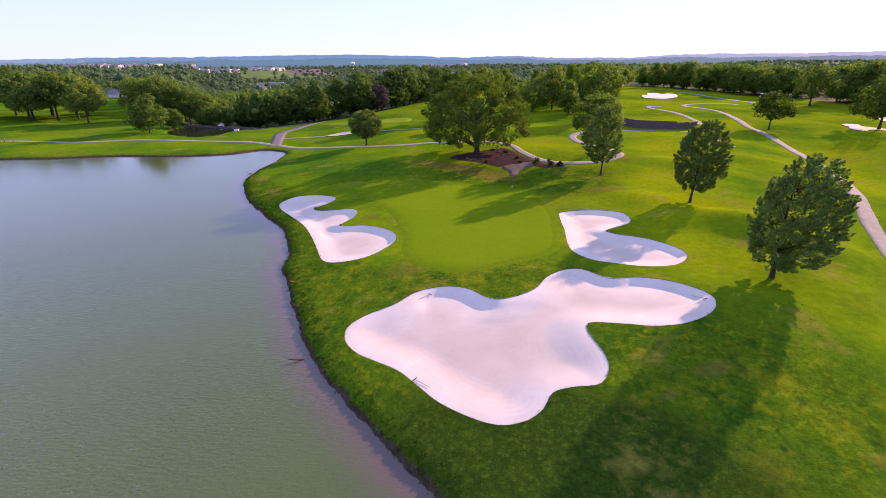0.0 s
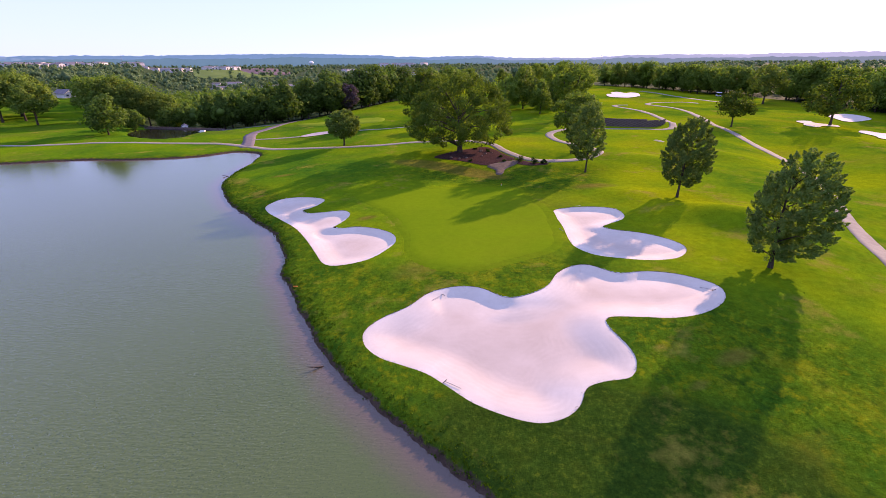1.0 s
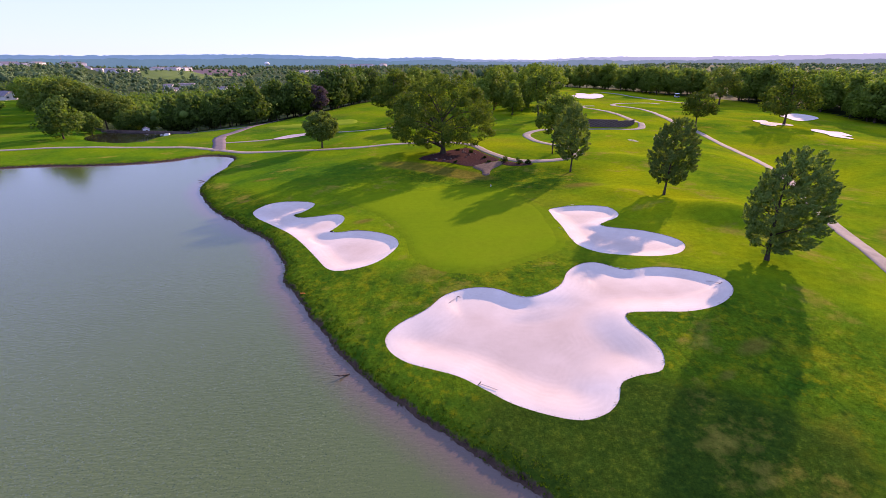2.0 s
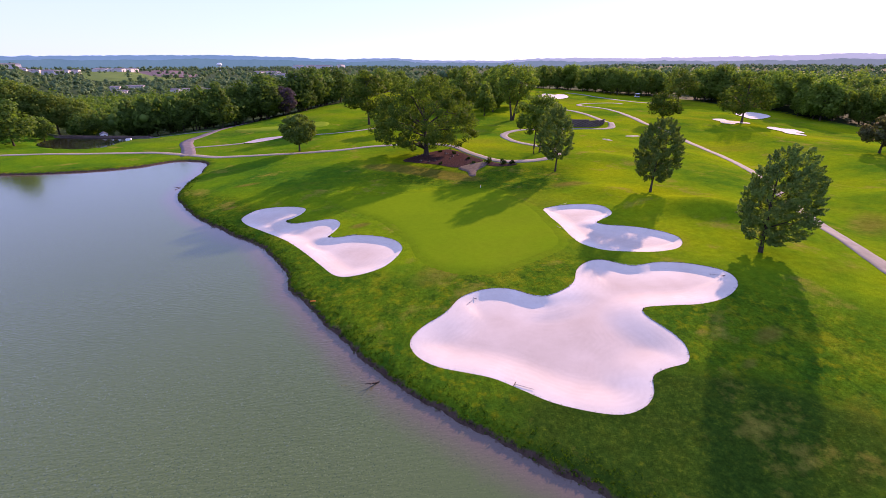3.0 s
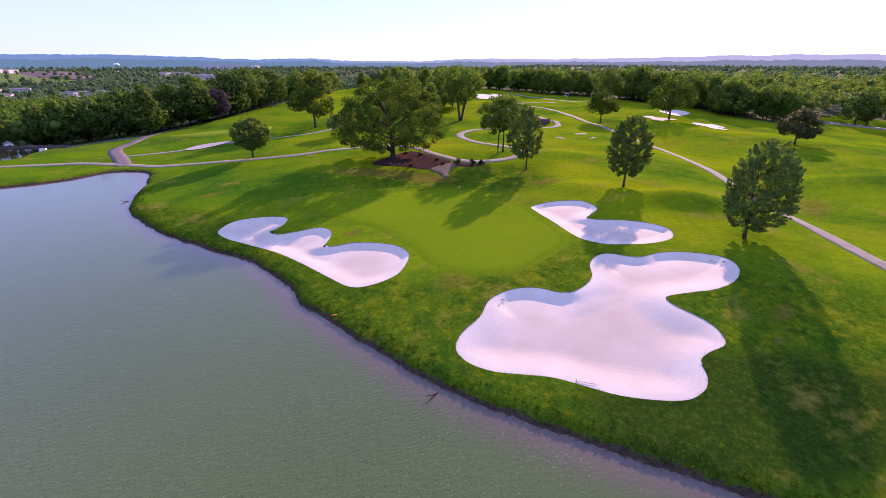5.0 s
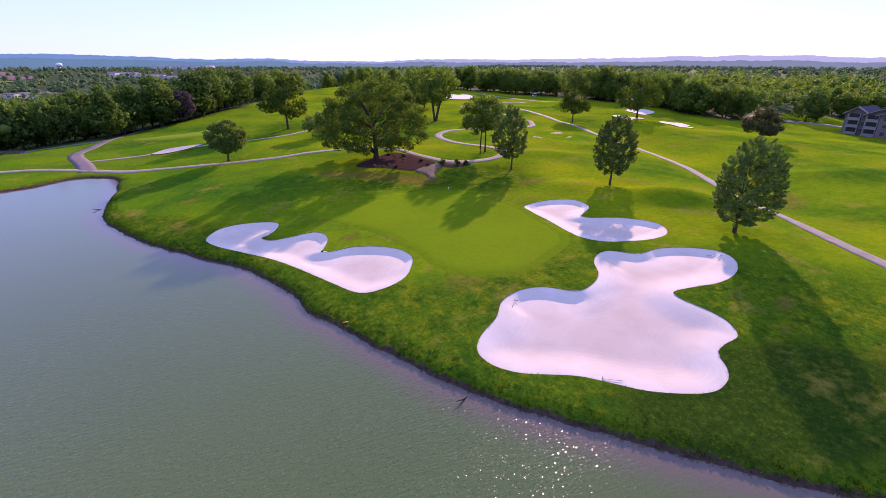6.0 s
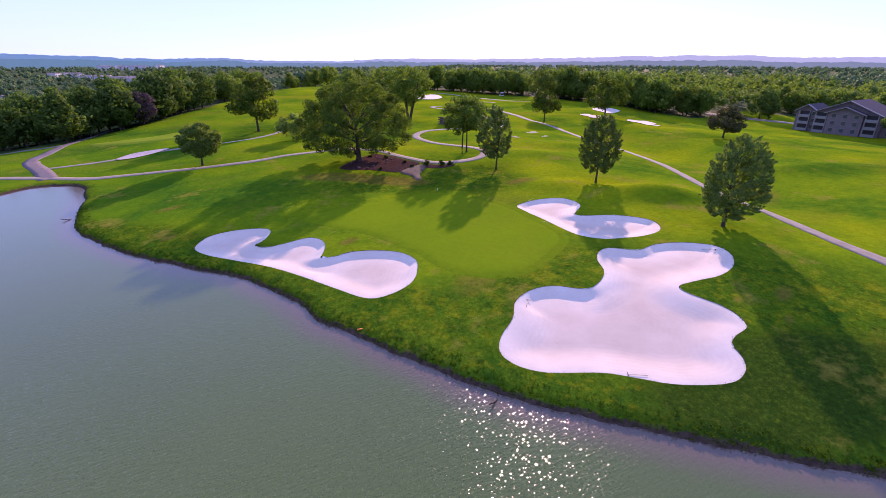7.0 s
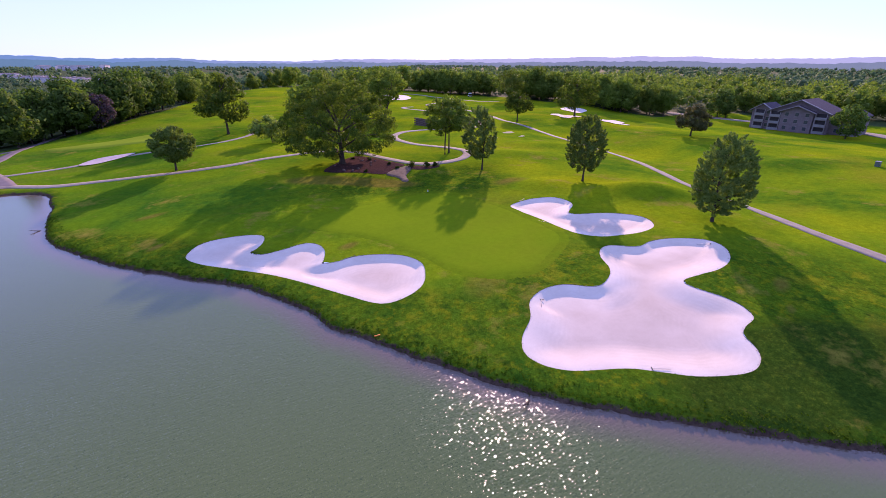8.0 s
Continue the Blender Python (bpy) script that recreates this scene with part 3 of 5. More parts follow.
turf_mesh.attributes.new("dried", "FLOAT", "POINT").data.foreach_set("value", np.clip(dried, 0, 1).astype(np.float32))
# where the turf's colour is dimmed to stand for weaker backlight
dimmed = smooth((22 - gx[gu]) / 75) * smooth((gy[gu] - 60) / 60)
turf_mesh.attributes.new("dimmed", "FLOAT", "POINT").data.foreach_set("value", dimmed.astype(np.float32))
weeds = np.clip(1.6 * bump(gx[gu], gy[gu], 6.5, 26.5, 8.5, 4.2, -0.35), 0, 1)
turf_mesh.attributes.new("weeds", "FLOAT", "POINT").data.foreach_set("value", weeds.astype(np.float32))
ground = tagged(new("ground", turf_mesh), "rolling mown golf course turf with rougher lake banks", "ground", kind="structure")

# earthen lip under the turf along the shore
lt = np.roll(LAKE, -1, 0) - np.roll(LAKE, 1, 0)
lt /= np.linalg.norm(lt, axis=1)[:, None]
area = np.sum(LAKE[:, 0] * np.roll(LAKE[:, 1], -1) - LAKE[:, 1] * np.roll(LAKE[:, 0], -1))
brim = LAKE + 0.55 * np.sign(area) * np.stack([lt[:, 1], -lt[:, 0]], 1)
water_mesh = patch("water", brim, 1.6, lambda x, y, d: np.zeros(x.shape), WATER)
wc = np.zeros(len(water_mesh.vertices) * 3)
water_mesh.vertices.foreach_get("co", wc)
wd = -lake_distance(wc[0::3], wc[1::3])
water_mesh.attributes.new("shallow", "FLOAT", "POINT").data.foreach_set("value", (smooth((5.5 - wd) / 5.5) ** 1.2).astype(np.float32))
lake = tagged(new("water", water_mesh),
              "calm greenish grey lake with faint ripples", "lake", kind="structure")

mid_green = GREEN_EDGE.mean(0)
collar_edge = GREEN_EDGE + 1.5 * (GREEN_EDGE - mid_green) / np.linalg.norm(GREEN_EDGE - mid_green, axis=1)[:, None]
tagged(new("green_collar", patch("green_collar", collar_edge, 0.8, lambda x, y, d: base_height(x, y) + 0.055 * smooth(d / 0.8) - 0.04 * (d <= 0), COLLAR)),
       "narrow mown collar round the putting surface", "green collar", kind="structure")
putting_green = tagged(new("putting_green", patch("putting_green", GREEN_EDGE, 0.8, lambda x, y, d: base_height(x, y) + 0.055 + 0.05 * smooth(d / 0.6) - 0.03 * (d <= 0), GREEN)),
                       "closely mown pale green putting surface", "putting green", kind="structure")

far_green_edge = spline([(-63.4, 214.4), (-55.6, 215.5), (-44.7, 219.3), (-33.7, 223.2), (-26.0, 220.0), (-26.2, 210.2), (-33, 208.2), (-41.7, 208.4), (-52.6, 208.0), (-60.6, 209.3)], 5)
tagged(new("putting_green", patch("putting_green", far_green_edge, 1.2, lambda x, y, d: base_height(x, y) + 0.42 * smooth(d / 1.2) - 0.03 * (d <= 0), PALE_GREEN)),
       "second closely mown green on a far knoll", "putting green", kind="structure")


def sand_height(poly, x, y, d, depth, face):
    """A raked floor with gentle near slopes and steep faces on the far, sunward side."""
    ahead = -signed_distance(poly, x + 2.0 * math.sin(az), y + 2.0 * math.cos(az))[0]
    steep = smooth((d - ahead) / 1.7)
    steep = steep * smooth((y - 44.5) / 3)
    return base_height(x, y) - 0.06 - depth * smooth(d / (face * (1 - 0.78 * steep)))


def sand_bunker(poly, depth, step, label, face=4.0):
    thing = tagged(new("sand_bunker"), label, "sand bunker", "bunkers of the course")
    x0, y0 = poly.mean(0)
    thing.location = (x0, y0, ground_z(x0, y0) - depth)
    inv = Matrix.Translation(thing.location).inverted()
    sand = part("sand", patch("sand", poly, step, lambda x, y, d: sand_height(poly, x, y, d, depth, face), SAND), SAND, thing)
    lip = part("turf_lip", skirt("turf_lip", poly, base_height(poly[:, 0], poly[:, 1]) - 0.005, 0.35, EARTH), EARTH, thing, "dark earthen lip under the turf edge")
    co = np.zeros(len(sand.data.vertices) * 3)
    sand.data.vertices.foreach_get("co", co)
    sand.data.attributes.new("inset", "FLOAT", "POINT").data.foreach_set("value", np.maximum(-signed_distance(poly, co[0::3], co[1::3])[0], 0).astype(np.float32))
    for o in (sand, lip):
        o.matrix_parent_inverse = inv
    return thing


sand_bunker(BUNKER_BIG, 0.55, 0.45, "large kidney-lobed bunker of raked white sand by the lake", 4.5)
sand_bunker(BUNKER_LEFT, 0.5, 0.45, "three-lobed white sand bunker between lake and green", 3.5)
sand_bunker(BUNKER_RIGHT, 0.5, 0.45, "boot-shaped white sand bunker close beside the green", 3.5)


def far_bunker(points, label, sand=None):
    sand = sand or SAND
    poly = spline(points, 5)
    thing = tagged(new("sand_bunker"), label, "sand bunker", "bunkers of the course")
    x0, y0 = poly.mean(0)
    thing.location = (x0, y0, ground_z(x0, y0))
    s = part("sand", patch("sand", poly, 1.2, lambda x, y, d: base_height(x, y) + 0.22 - 0.12 * smooth(d / 3), sand), sand, thing)
    e = part("turf_lip", skirt("turf_lip", poly, base_height(poly[:, 0], poly[:, 1]) + 0.22, 0.5, TURF), TURF, thing)
    for o in (s, e):
        o.matrix_parent_inverse = Matrix.Translation(thing.location).inverted()


far_bunker([(102, 293), (105.8, 305.2), (109.0, 305.5), (112.4, 316.0), (119.5, 321.5), (120.6, 313.0), (126.5, 318.0), (127.6, 309.0), (121.1, 293.0), (111.6, 285.6), (105, 287.6)], "white sand bunker on the far hill crest")
far_bunker([(138.2, 186), (144.1, 186.6), (141.4, 180), (144.2, 174), (141.2, 168.6), (136.8, 170.4), (132.7, 167.8), (131.2, 172.5), (134.6, 177.3)], "long white sand bunker beside a lone tree")
far_bunker([(166.7, 205.4), (180.2, 210.3), (178.7, 196.5), (160.7, 186.3), (160.4, 193.3)], "low white sand bunker below the woods")
far_bunker([(137.6, 155.6), (141, 160), (144.6, 160.7), (145.6, 157.2), (149.5, 156.5), (147.8, 151.5), (144.3, 146.8), (141.2, 147.8), (139.8, 142.5), (136, 138.9), (133, 142.9), (136.0, 148.5)], "white sand bunker on the open fairway")
far_bunker([(-53.5, 178), (-50.0, 184.5), (-45.1, 186), (-39.2, 186.5), (-43.6, 180.9), (-49.3, 176.7)], "shallow dull grey sand bunker below a mown knoll", OLD_SAND)


def path_strip(points, width, label, material=CONCRETE, lift=0.05):
    """A paved strip laid over the turf, with a low edge on either side."""
    c = spline(points, 8, False)
    step = np.hypot(*np.diff(c, axis=0).T)
    s = np.concatenate([[0], np.cumsum(step)])
    q = np.arange(0, s[-1], 0.9)
    c = np.stack([np.interp(q, s, c[:, 0]), np.interp(q, s, c[:, 1])], 1)
    t = np.gradient(c, axis=0)
    t /= np.linalg.norm(t, axis=1)[:, None]
    side = np.stack([-t[:, 1], t[:, 0]], 1)
    wob = 0.10 * np.sin(q * 0.37) + 0.06 * np.sin(q * 1.3)
    verts, faces = [], []
    for k, (off, up) in enumerate(((-0.5, -0.25), (-0.5, 0.0), (-0.2, 0.02), (0.2, 0.02), (0.5, 0.0), (0.5, -0.25))):
        p = c + side * (off * (width + wob))[:, None]
        z = base_height(p[:, 0], p[:, 1]) + lift + up
        verts.append(np.column_stack([p, z]))
    m = len(c)
    for k in range(5):
        faces += [(k * m + i, k * m + i + 1, (k + 1) * m + i + 1, (k + 1) * m + i) for i in range(m - 1)]
    return tagged(new("path", mesh_from("path", np.concatenate(verts), faces, material, True)), label, "cart path", kind="structure")


path_strip([(-260, 158), (-210, 162), (-170, 165), (-148.5, 166), (-119.5, 168.4), (-88.1, 168.6), (-76.7, 166.4), (-66, 160.5), (-57, 155.5), (-46, 152.5),
            (-34, 146.6), (-21.8, 144.2), (-9.9, 146.5), (2, 146.5), (9, 142), (12.5, 136.5), (14.2, 127), (17.4, 119.8), (21.4, 116.2), (28.3, 115.1),
            (33.9, 117.3), (38.2, 122.8), (38.6, 129.7), (35.9, 137), (32.5, 145.9), (33.7, 157.1), (40.9, 165.2), (50, 167), (67.9, 167.1),
            (75.4, 165.1), (81.4, 170.4), (87.4, 188), (90.3, 204), (91, 220), (90.2, 236), (88.6, 245.5), (91.5, 250), (97, 249.5)], 2.5, "winding pale concrete cart path across the course")
path_strip([(33, 12), (37.4, 21), (41.5, 31.5), (46.2, 41.8), (50.2, 49.2), (53.6, 56), (57, 62.2), (60.4, 68.6), (64.3, 75.6), (69, 83.2), (74.4, 92), (79.3, 101), (84.5, 112), (89, 124.8), (92.8, 139), (95.6, 152), (97.8, 163), (100.5, 178),
            (104.5, 191.5), (110, 210), (113.4, 224), (113, 234), (109, 242), (107.6, 250), (112.5, 258.5), (122.3, 263.5), (133.6, 262), (138, 256)], 2.6, "long pale concrete cart path past young trees")
path_strip([(137, 330), (139.4, 321.5), (142, 313), (147.2, 292), (148.4, 272), (154, 262.5), (166, 257)], 3.0, "far pale path over the rise of the fairway")
path_strip([(-66.5, 159.5), (-68.2, 166), (-70.5, 174), (-73.4, 182.6), (-75, 190)], 4.2, "wide lilac grey path junction behind the lake", LILAC)
path_strip([(-74.6, 186.5), (-75.1, 191.8), (-74.3, 197), (-72.8, 204), (-71.2, 215.8), (-67.4, 230), (-64.2, 245), (-60, 258)], 3.0, "grey path along the foot of the woods", LILAC)
path_strip([(-90, 204), (-94.3, 212.5), (-89.5, 216), (-83, 217.5), (-77, 217.5), (-70.6, 219)], 3.4, "grey service path between lawn and woods", LILAC)
path_strip([(-70.5, 174), (-62, 175.5), (-54, 178.5), (-46, 183), (-35.8, 184.5), (-22.5, 185.5), (-13.4, 189), (-3.7, 198), (2, 208)], 2.2, "narrow cart path skirting a mown knoll")
spur_edge = spline([(7.8, 113.8), (11.6, 116.3), (17.0, 117.6), (15.0, 114.4), (12.0, 111.6), (10.8, 108.3), (9.3, 108.4), (9.5, 111.2)], 4)
tagged(new("path", patch("path", spur_edge, 0.5, lambda x, y, d: base_height(x, y) + 0.22 - 0.2 * (d <= 0), FLAGS)), "fan-shaped paved spur below the mulch bed", "cart path", kind="structure")

mulch_edge = spline([(-5.0, 119.8), (1.8, 128.0), (8.6, 133.6), (11.2, 131), (13.4, 123.3), (15.6, 118.4), (11.6, 116.6), (7.6, 114.2), (2.6, 116.6)], 5)
tagged(new("mulch_bed", patch("mulch_bed", mulch_edge, 0.7, lambda x, y, d: base_height(x, y) + 0.06 + 0.12 * smooth(d / 1.5), MULCH)),
       "dark reddish brown bark mulch bed below the oak", "mulch bed", kind="structure")
small_edge = spline([(14.6, 117.0), (16.6, 117.4), (19.5, 115.0), (22.5, 113.9), (22.2, 112.6), (18.5, 112.8), (15.5, 114.6)], 5)
tagged(new("mulch_bed", patch("mulch_bed", small_edge, 0.5, lambda x, y, d: base_height(x, y) + 0.05 + 0.1 * smooth(d / 0.8), MULCH)),
       "small dark bark mulch strip under low shrubs", "mulch bed", kind="structure")
for cx, cy, w, l, a in ((75, 146, 6, 3.0, 0.4), (62, 139.5, 2.2, 4, 0.2), (73, 137, 4.0, 1.6, 0.4)):
    pts = [(cx + u * math.cos(a) * w / 2 - v * math.sin(a) * l / 2, cy + u * math.sin(a) * w / 2 + v * math.cos(a) * l / 2) for u, v in ((-1, -0.8), (0, -1), (1, -0.9), (1, 0.8), (0, 1), (-1, 0.9))]
    tagged(new("tee_mat", patch("tee_mat", spline(pts, 3), 0.7, lambda x, y, d: base_height(x, y) + 0.12 - 0.2 * (d <= 0), GRAVEL)),
           "worn bare sandy tee pad in the grass", "tee pad", "tee pads", kind="structure")


# ---- trees ----
def profile(shape, u):
    """Crown half width at the relative height u."""
    if shape == "egg":
        return np.clip((1 - u) ** 0.62 * smooth((u + 0.10) / 0.36) * 1.18, 0.05, 1)
    if shape == "maple":
        return np.clip((1 - np.abs((u - 0.38) / np.where(u < 0.38, 0.46, 0.66)) ** np.where(u < 0.38, 2.2, 2.1)), 0.02, 1) ** 0.66
    if shape == "oak":
        return np.clip((1 - np.clip(u, 0, 1) ** 2.4) ** 0.55 * smooth((u + 0.22) / 0.42), 0.1, 1)
    if shape == "vase":
        return np.clip(np.where(u < 0.6, 0.25 + 0.75 * (u / 0.6) ** 0.8, np.sqrt(np.clip(1 - ((u - 0.6) / 0.42) ** 2, 0.01, 1))), 0.1, 1)
    return np.sqrt(np.clip(1 - (2 * u - 0.95) ** 2 * 0.98, 0.03, 1))


def crown_lobes(rng, height, width, bottom, shape, count, lobe):
    """Centres and radii of the leafy clumps of a crown."""
    grid = np.linspace(0, 0.98, 200)
    weight = np.cumsum(profile(shape, grid) ** 1.3 + 0.06)
    u = np.interp((np.arange(count) + rng.random(count)) / count * weight[-1], weight, grid)
    rng.shuffle(u)
    a = np.arange(count) * 2.39996 + rng.random(count) * 0.8
    r = profile(shape, u) * width / 2
    size = lobe * (0.65 + 0.7 * rng.random(count))
    f = np.where(rng.random(count) < 0.72, 0.78 + 0.26 * rng.random(count), 0.75 * np.sqrt(rng.random(count)))
    rad = np.maximum(r * f - size * 0.6, 0)
    z = bottom + size * 0.7 + u * (height - bottom - size * 1.5)
    return np.stack([rad * np.cos(a), rad * np.sin(a), z], 1), size


def leaf_corners(rng, centres, radii, per, leaf, loose=0.4):
    """Corners of folded leaf sprays scattered over the shells of the clumps."""
    n = len(centres) * per
    v = rng.normal(size=(n, 3))
    v /= np.linalg.norm(v, axis=1)[:, None]
    depth = 0.55 + 0.5 * rng.random(n) ** 0.6
    stray = rng.random(n) < 0.06
    depth[stray] += 0.3
    base = np.repeat(centres, per, 0) + v * (np.repeat(radii, per) * depth)[:, None] * np.array([1.0, 1.0, 0.78])
    d = v + rng.normal(size=(n, 3)) * loose
    d /= np.linalg.norm(d, axis=1)[:, None]
    s = np.cross(d, rng.normal(size=(n, 3)))
    s /= np.linalg.norm(s, axis=1)[:, None]
    t = np.cross(d, s)
    k = (leaf * (0.55 + 0.9 * rng.random(n)))[:, None]
    c = np.stack([base - s * k * 0.5, base - t * k * 0.32 + d * k * 0.12, base + s * k * 0.55, base + t * k * 0.34 + d * k * 0.10], 1)
    return c.reshape(-1, 3)


def clump_normals(rng, corners, centres, per, mid, loose=0.35):
    """Normals of leaf sprays, led by the clump and the crown that they belong to."""
    a = corners - np.repeat(centres, per * 4, 0)
    a /= np.linalg.norm(a, axis=1)[:, None] + 1e-6
    b = corners - mid
    b /= np.linalg.norm(b, axis=1)[:, None] + 1e-6
    n = a + 0.7 * b + np.repeat(rng.normal(size=(len(corners) // 4, 3)), 4, 0) * loose
    return n / (np.linalg.norm(n, axis=1)[:, None] + 1e-6)


def spray_corners(rng, centres, sizes, per, leaf, height):
    """Corners of leaves along upswept twigs that end in points, combed to one side by the wind."""
    count = len(centres)
    out = centres * np.array([1, 1, 0.0])
    out /= np.linalg.norm(out, axis=1)[:, None] + 0.3
    axis = out * 0.8 + np.array([0.34, -0.05, 0.0]) + np.array([0, 0, 1.0]) * (0.15 + 0.75 * centres[:, 2:] / height) + rng.normal(size=(count, 3)) * 0.25
    axis /= np.linalg.norm(axis, axis=1)[:, None]
    n = count * per
    ax, sz = np.repeat(axis, per, 0), np.repeat(sizes, per)[:, None]
    f = rng.random((n, 1)) ** 0.9
    side = rng.normal(size=(n, 3))
    side -= ax * np.sum(side * ax, 1)[:, None]
    side /= np.linalg.norm(side, axis=1)[:, None]
    girth = 0.95 * (1 - f) ** 0.65 * np.clip(f * 6, 0.3, 1)
    base = np.repeat(centres, per, 0) + ax * (f * 1.75 - 0.8) * sz + side * girth * sz * rng.random((n, 1)) ** 0.4 * np.array([1, 1, 0.7])
    d = side * 0.7 + np.repeat(out, per, 0) * 0.35 + np.array([0, 0, 0.45]) + rng.normal(size=(n, 3)) * 0.38
    d /= np.linalg.norm(d, axis=1)[:, None]
    s = np.cross(d, ax + 0.3 * rng.normal(size=(n, 3)))
    s /= np.linalg.norm(s, axis=1)[:, None]
    t = np.cross(s, d)
    k = leaf * (0.6 + 0.8 * rng.random((n, 1)))
    base[:, 0] += 0.09 * np.maximum(base[:, 2], 0) + 0.5
    return np.stack([base - t * k * 0.5, base + s * k * 0.34 + d * k * 0.08, base + t * k * 0.62, base - s * k * 0.34 + d * k * 0.10], 1).reshape(-1, 3)


def tree(height, width, bottom, shape, lobes, lobe, per, leaf, seed, leaves, label, stems=1, trunk=0.0, lead=0.78, limbs=True):
    rng = np.random.default_rng(seed)
    thing = tagged(new("tree"), label, "tree")
    centres, radii = crown_lobes(rng, height, width, bottom, shape, lobes, lobe)
    if shape == "maple":
        corners = spray_corners(rng, centres, radii, per, leaf, height)
    else:
        corners = leaf_corners(rng, centres, radii, per, leaf)
    soft = clump_normals(np.random.default_rng(seed), corners, centres, per, np.array([0, 0, height * 0.45])) if leaf >= 0.5 else None
    part("crown", quads_mesh("crown", corners, 4, leaves, soft), leaves, thing)
    rad = trunk or 0.012 * height + 0.006 * width
    runs = []
    for s in range(stems):
        a = 2 * math.pi * s / max(stems, 1) + 0.5
        lean = 0.0 if stems == 1 else 1.0
        top = height * lead
        pts, rr = [], []
        for k in range(8):
            f = k / 7
            off = lean * (0.25 + f * width * 0.22)
            pts.append((math.cos(a) * off + 0.25 * math.sin(3 * f + seed), math.sin(a) * off + 0.25 * math.sin(2.2 * f + 2 * seed) * f, -0.3 + f * (top + 0.3)))
            rr.append(rad * (1.0 - 0.82 * f) * (1.35 if k == 0 else 1.0))
        runs.append((pts, rr, 9))
    branches = []
    order = rng.permutation(lobes)[: 26 if lobes > 45 else 14]
    for i in order:
        c = Vector(centres[i])
        start_z = max(bottom * 0.75, min(c.z - 0.35 * math.hypot(c.x, c.y), height * lead * 0.9))
        f = (start_z + 0.3) / (height * lead + 0.3)
        j = i % stems
        a = 2 * math.pi * j / max(stems, 1) + 0.5
        off = 0.0 if stems == 1 else 0.25 + f * width * 0.22
        s = Vector((math.cos(a) * off, math.sin(a) * off, start_z))
        m = s.lerp(c, 0.5) + Vector((0, 0, 0.06 * width * (0.3 + rng.random())))
        r0 = rad * (0.42 - 0.22 * min(f, 1))
        branches.append(([s, m, m.lerp(c, 0.75)], [r0, r0 * 0.6, r0 * 0.2], 5))
    bole = part("trunk", tubes("trunk", runs if limbs else runs + branches, BARK), BARK, thing)
    for run in branches if limbs else ():
        part("limb", tubes("limb", [run], BARK), BARK, bole)
    return thing


def stand(thing, x, y, turn=0.0, scale=1.0, sink=0.05):
    thing.matrix_basis = pose(x, y, ground_z(x, y) - sink, 0, 0, turn) @ Matrix.Scale(scale, 4)
    return thing


stand(tree(14.4, 9.4, 1.2, "maple", 560, 0.62, 92, 0.23, 3, LEAF_MAPLE, "dense dark green young maple beside the large bunker", trunk=0.26), 34.2, 50.9)
stand(tree(14.2, 8.7, 2.0, "maple", 440, 0.62, 80, 0.25, 5, LEAF_MAPLE, "egg-shaped dark green maple on the bunker slope", trunk=0.22), 37.9, 80.7, 40)
stand(tree(15.4, 8.6, 2.6, "maple", 360, 0.64, 76, 0.27, 8, LEAF_MAPLE, "slender dark green maple behind the green", trunk=0.2), 28.7, 103.4, 110)
stand(tree(11.4, 10.4, 2.1, "round", 170, 0.9, 85, 0.40, 11, LEAF_MAPLE, "round-headed dark green tree beside the cart path", trunk=0.28), -32.2, 149.4)
stand(tree(20.6, 30.0, 2.4, "oak", 300, 1.3, 120, 0.42, 14, LEAF_OAK, "broad spreading old oak above a mulch bed", trunk=0.75, lead=0.5), 1.7, 125.7)
stand(tree(16.3, 12.6, 5.0, "round", 72, 1.15, 60, 0.5, 17, LEAF_WOOD, "slim light green tree inside the path loop", trunk=0.24), 31.0, 122.6)
stand(tree(15.6, 11.6, 5.4, "round", 66, 1.15, 60, 0.5, 18, LEAF_WOOD, "slim light green tree inside the path loop", trunk=0.24), 33.0, 124.0, 70)
stand(tree(22.0, 19.0, 4.0, "oak", 70, 2.0, 90, 0.75, 21, LEAF_OAK, "tall irregular tree on the far fairway edge", trunk=0.45), -9.0, 206)
stand(tree(23.0, 20.0, 6.0, "vase", 70, 2.1, 90, 0.75, 24, LEAF_WOOD, "vase-shaped tree with forked bare trunks", stems=4, trunk=0.45), 50.4, 196)
stand(tree(13.5, 13.5, 3.6, "oak", 46, 1.6, 85, 0.6, 27, LEAF_OAK, "lopsided dark tree beside the long path", trunk=0.3), 104.8, 174)
stand(tree(20.5, 21.0, 4.0, "oak", 60, 2.3, 80, 0.8, 30, LEAF_SUNLIT, "large pale green tree before the woods", trunk=0.45), 169, 251)
stand(tree(19.0, 22.0, 3.5, "oak", 60, 2.2, 80, 0.8, 33, LEAF_OAK, "spreading dark tree among the fairway bunkers", trunk=0.45), 141, 173)
stand(tree(11.4, 12.0, 1.8, "oak", 56, 1.4, 90, 0.6, 36, LEAF_BRONZE, "round dark bronze-leaved tree alone on the open fairway", trunk=0.3), 124.3, 105.5)
stand(tree(9.0, 12.0, 0.8, "round", 36, 1.6, 80, 0.6, 39, LEAF_MAPLE, "low bushy tree behind the oak", trunk=0.2), -2.6, 172)
stand(tree(14.5, 12.5, 1.5, "round", 60, 1.5, 80, 0.6, 42, LEAF_PLUM, "dusky plum-leaved tree in the shade of the woods", trunk=0.25), -47.0, 254)

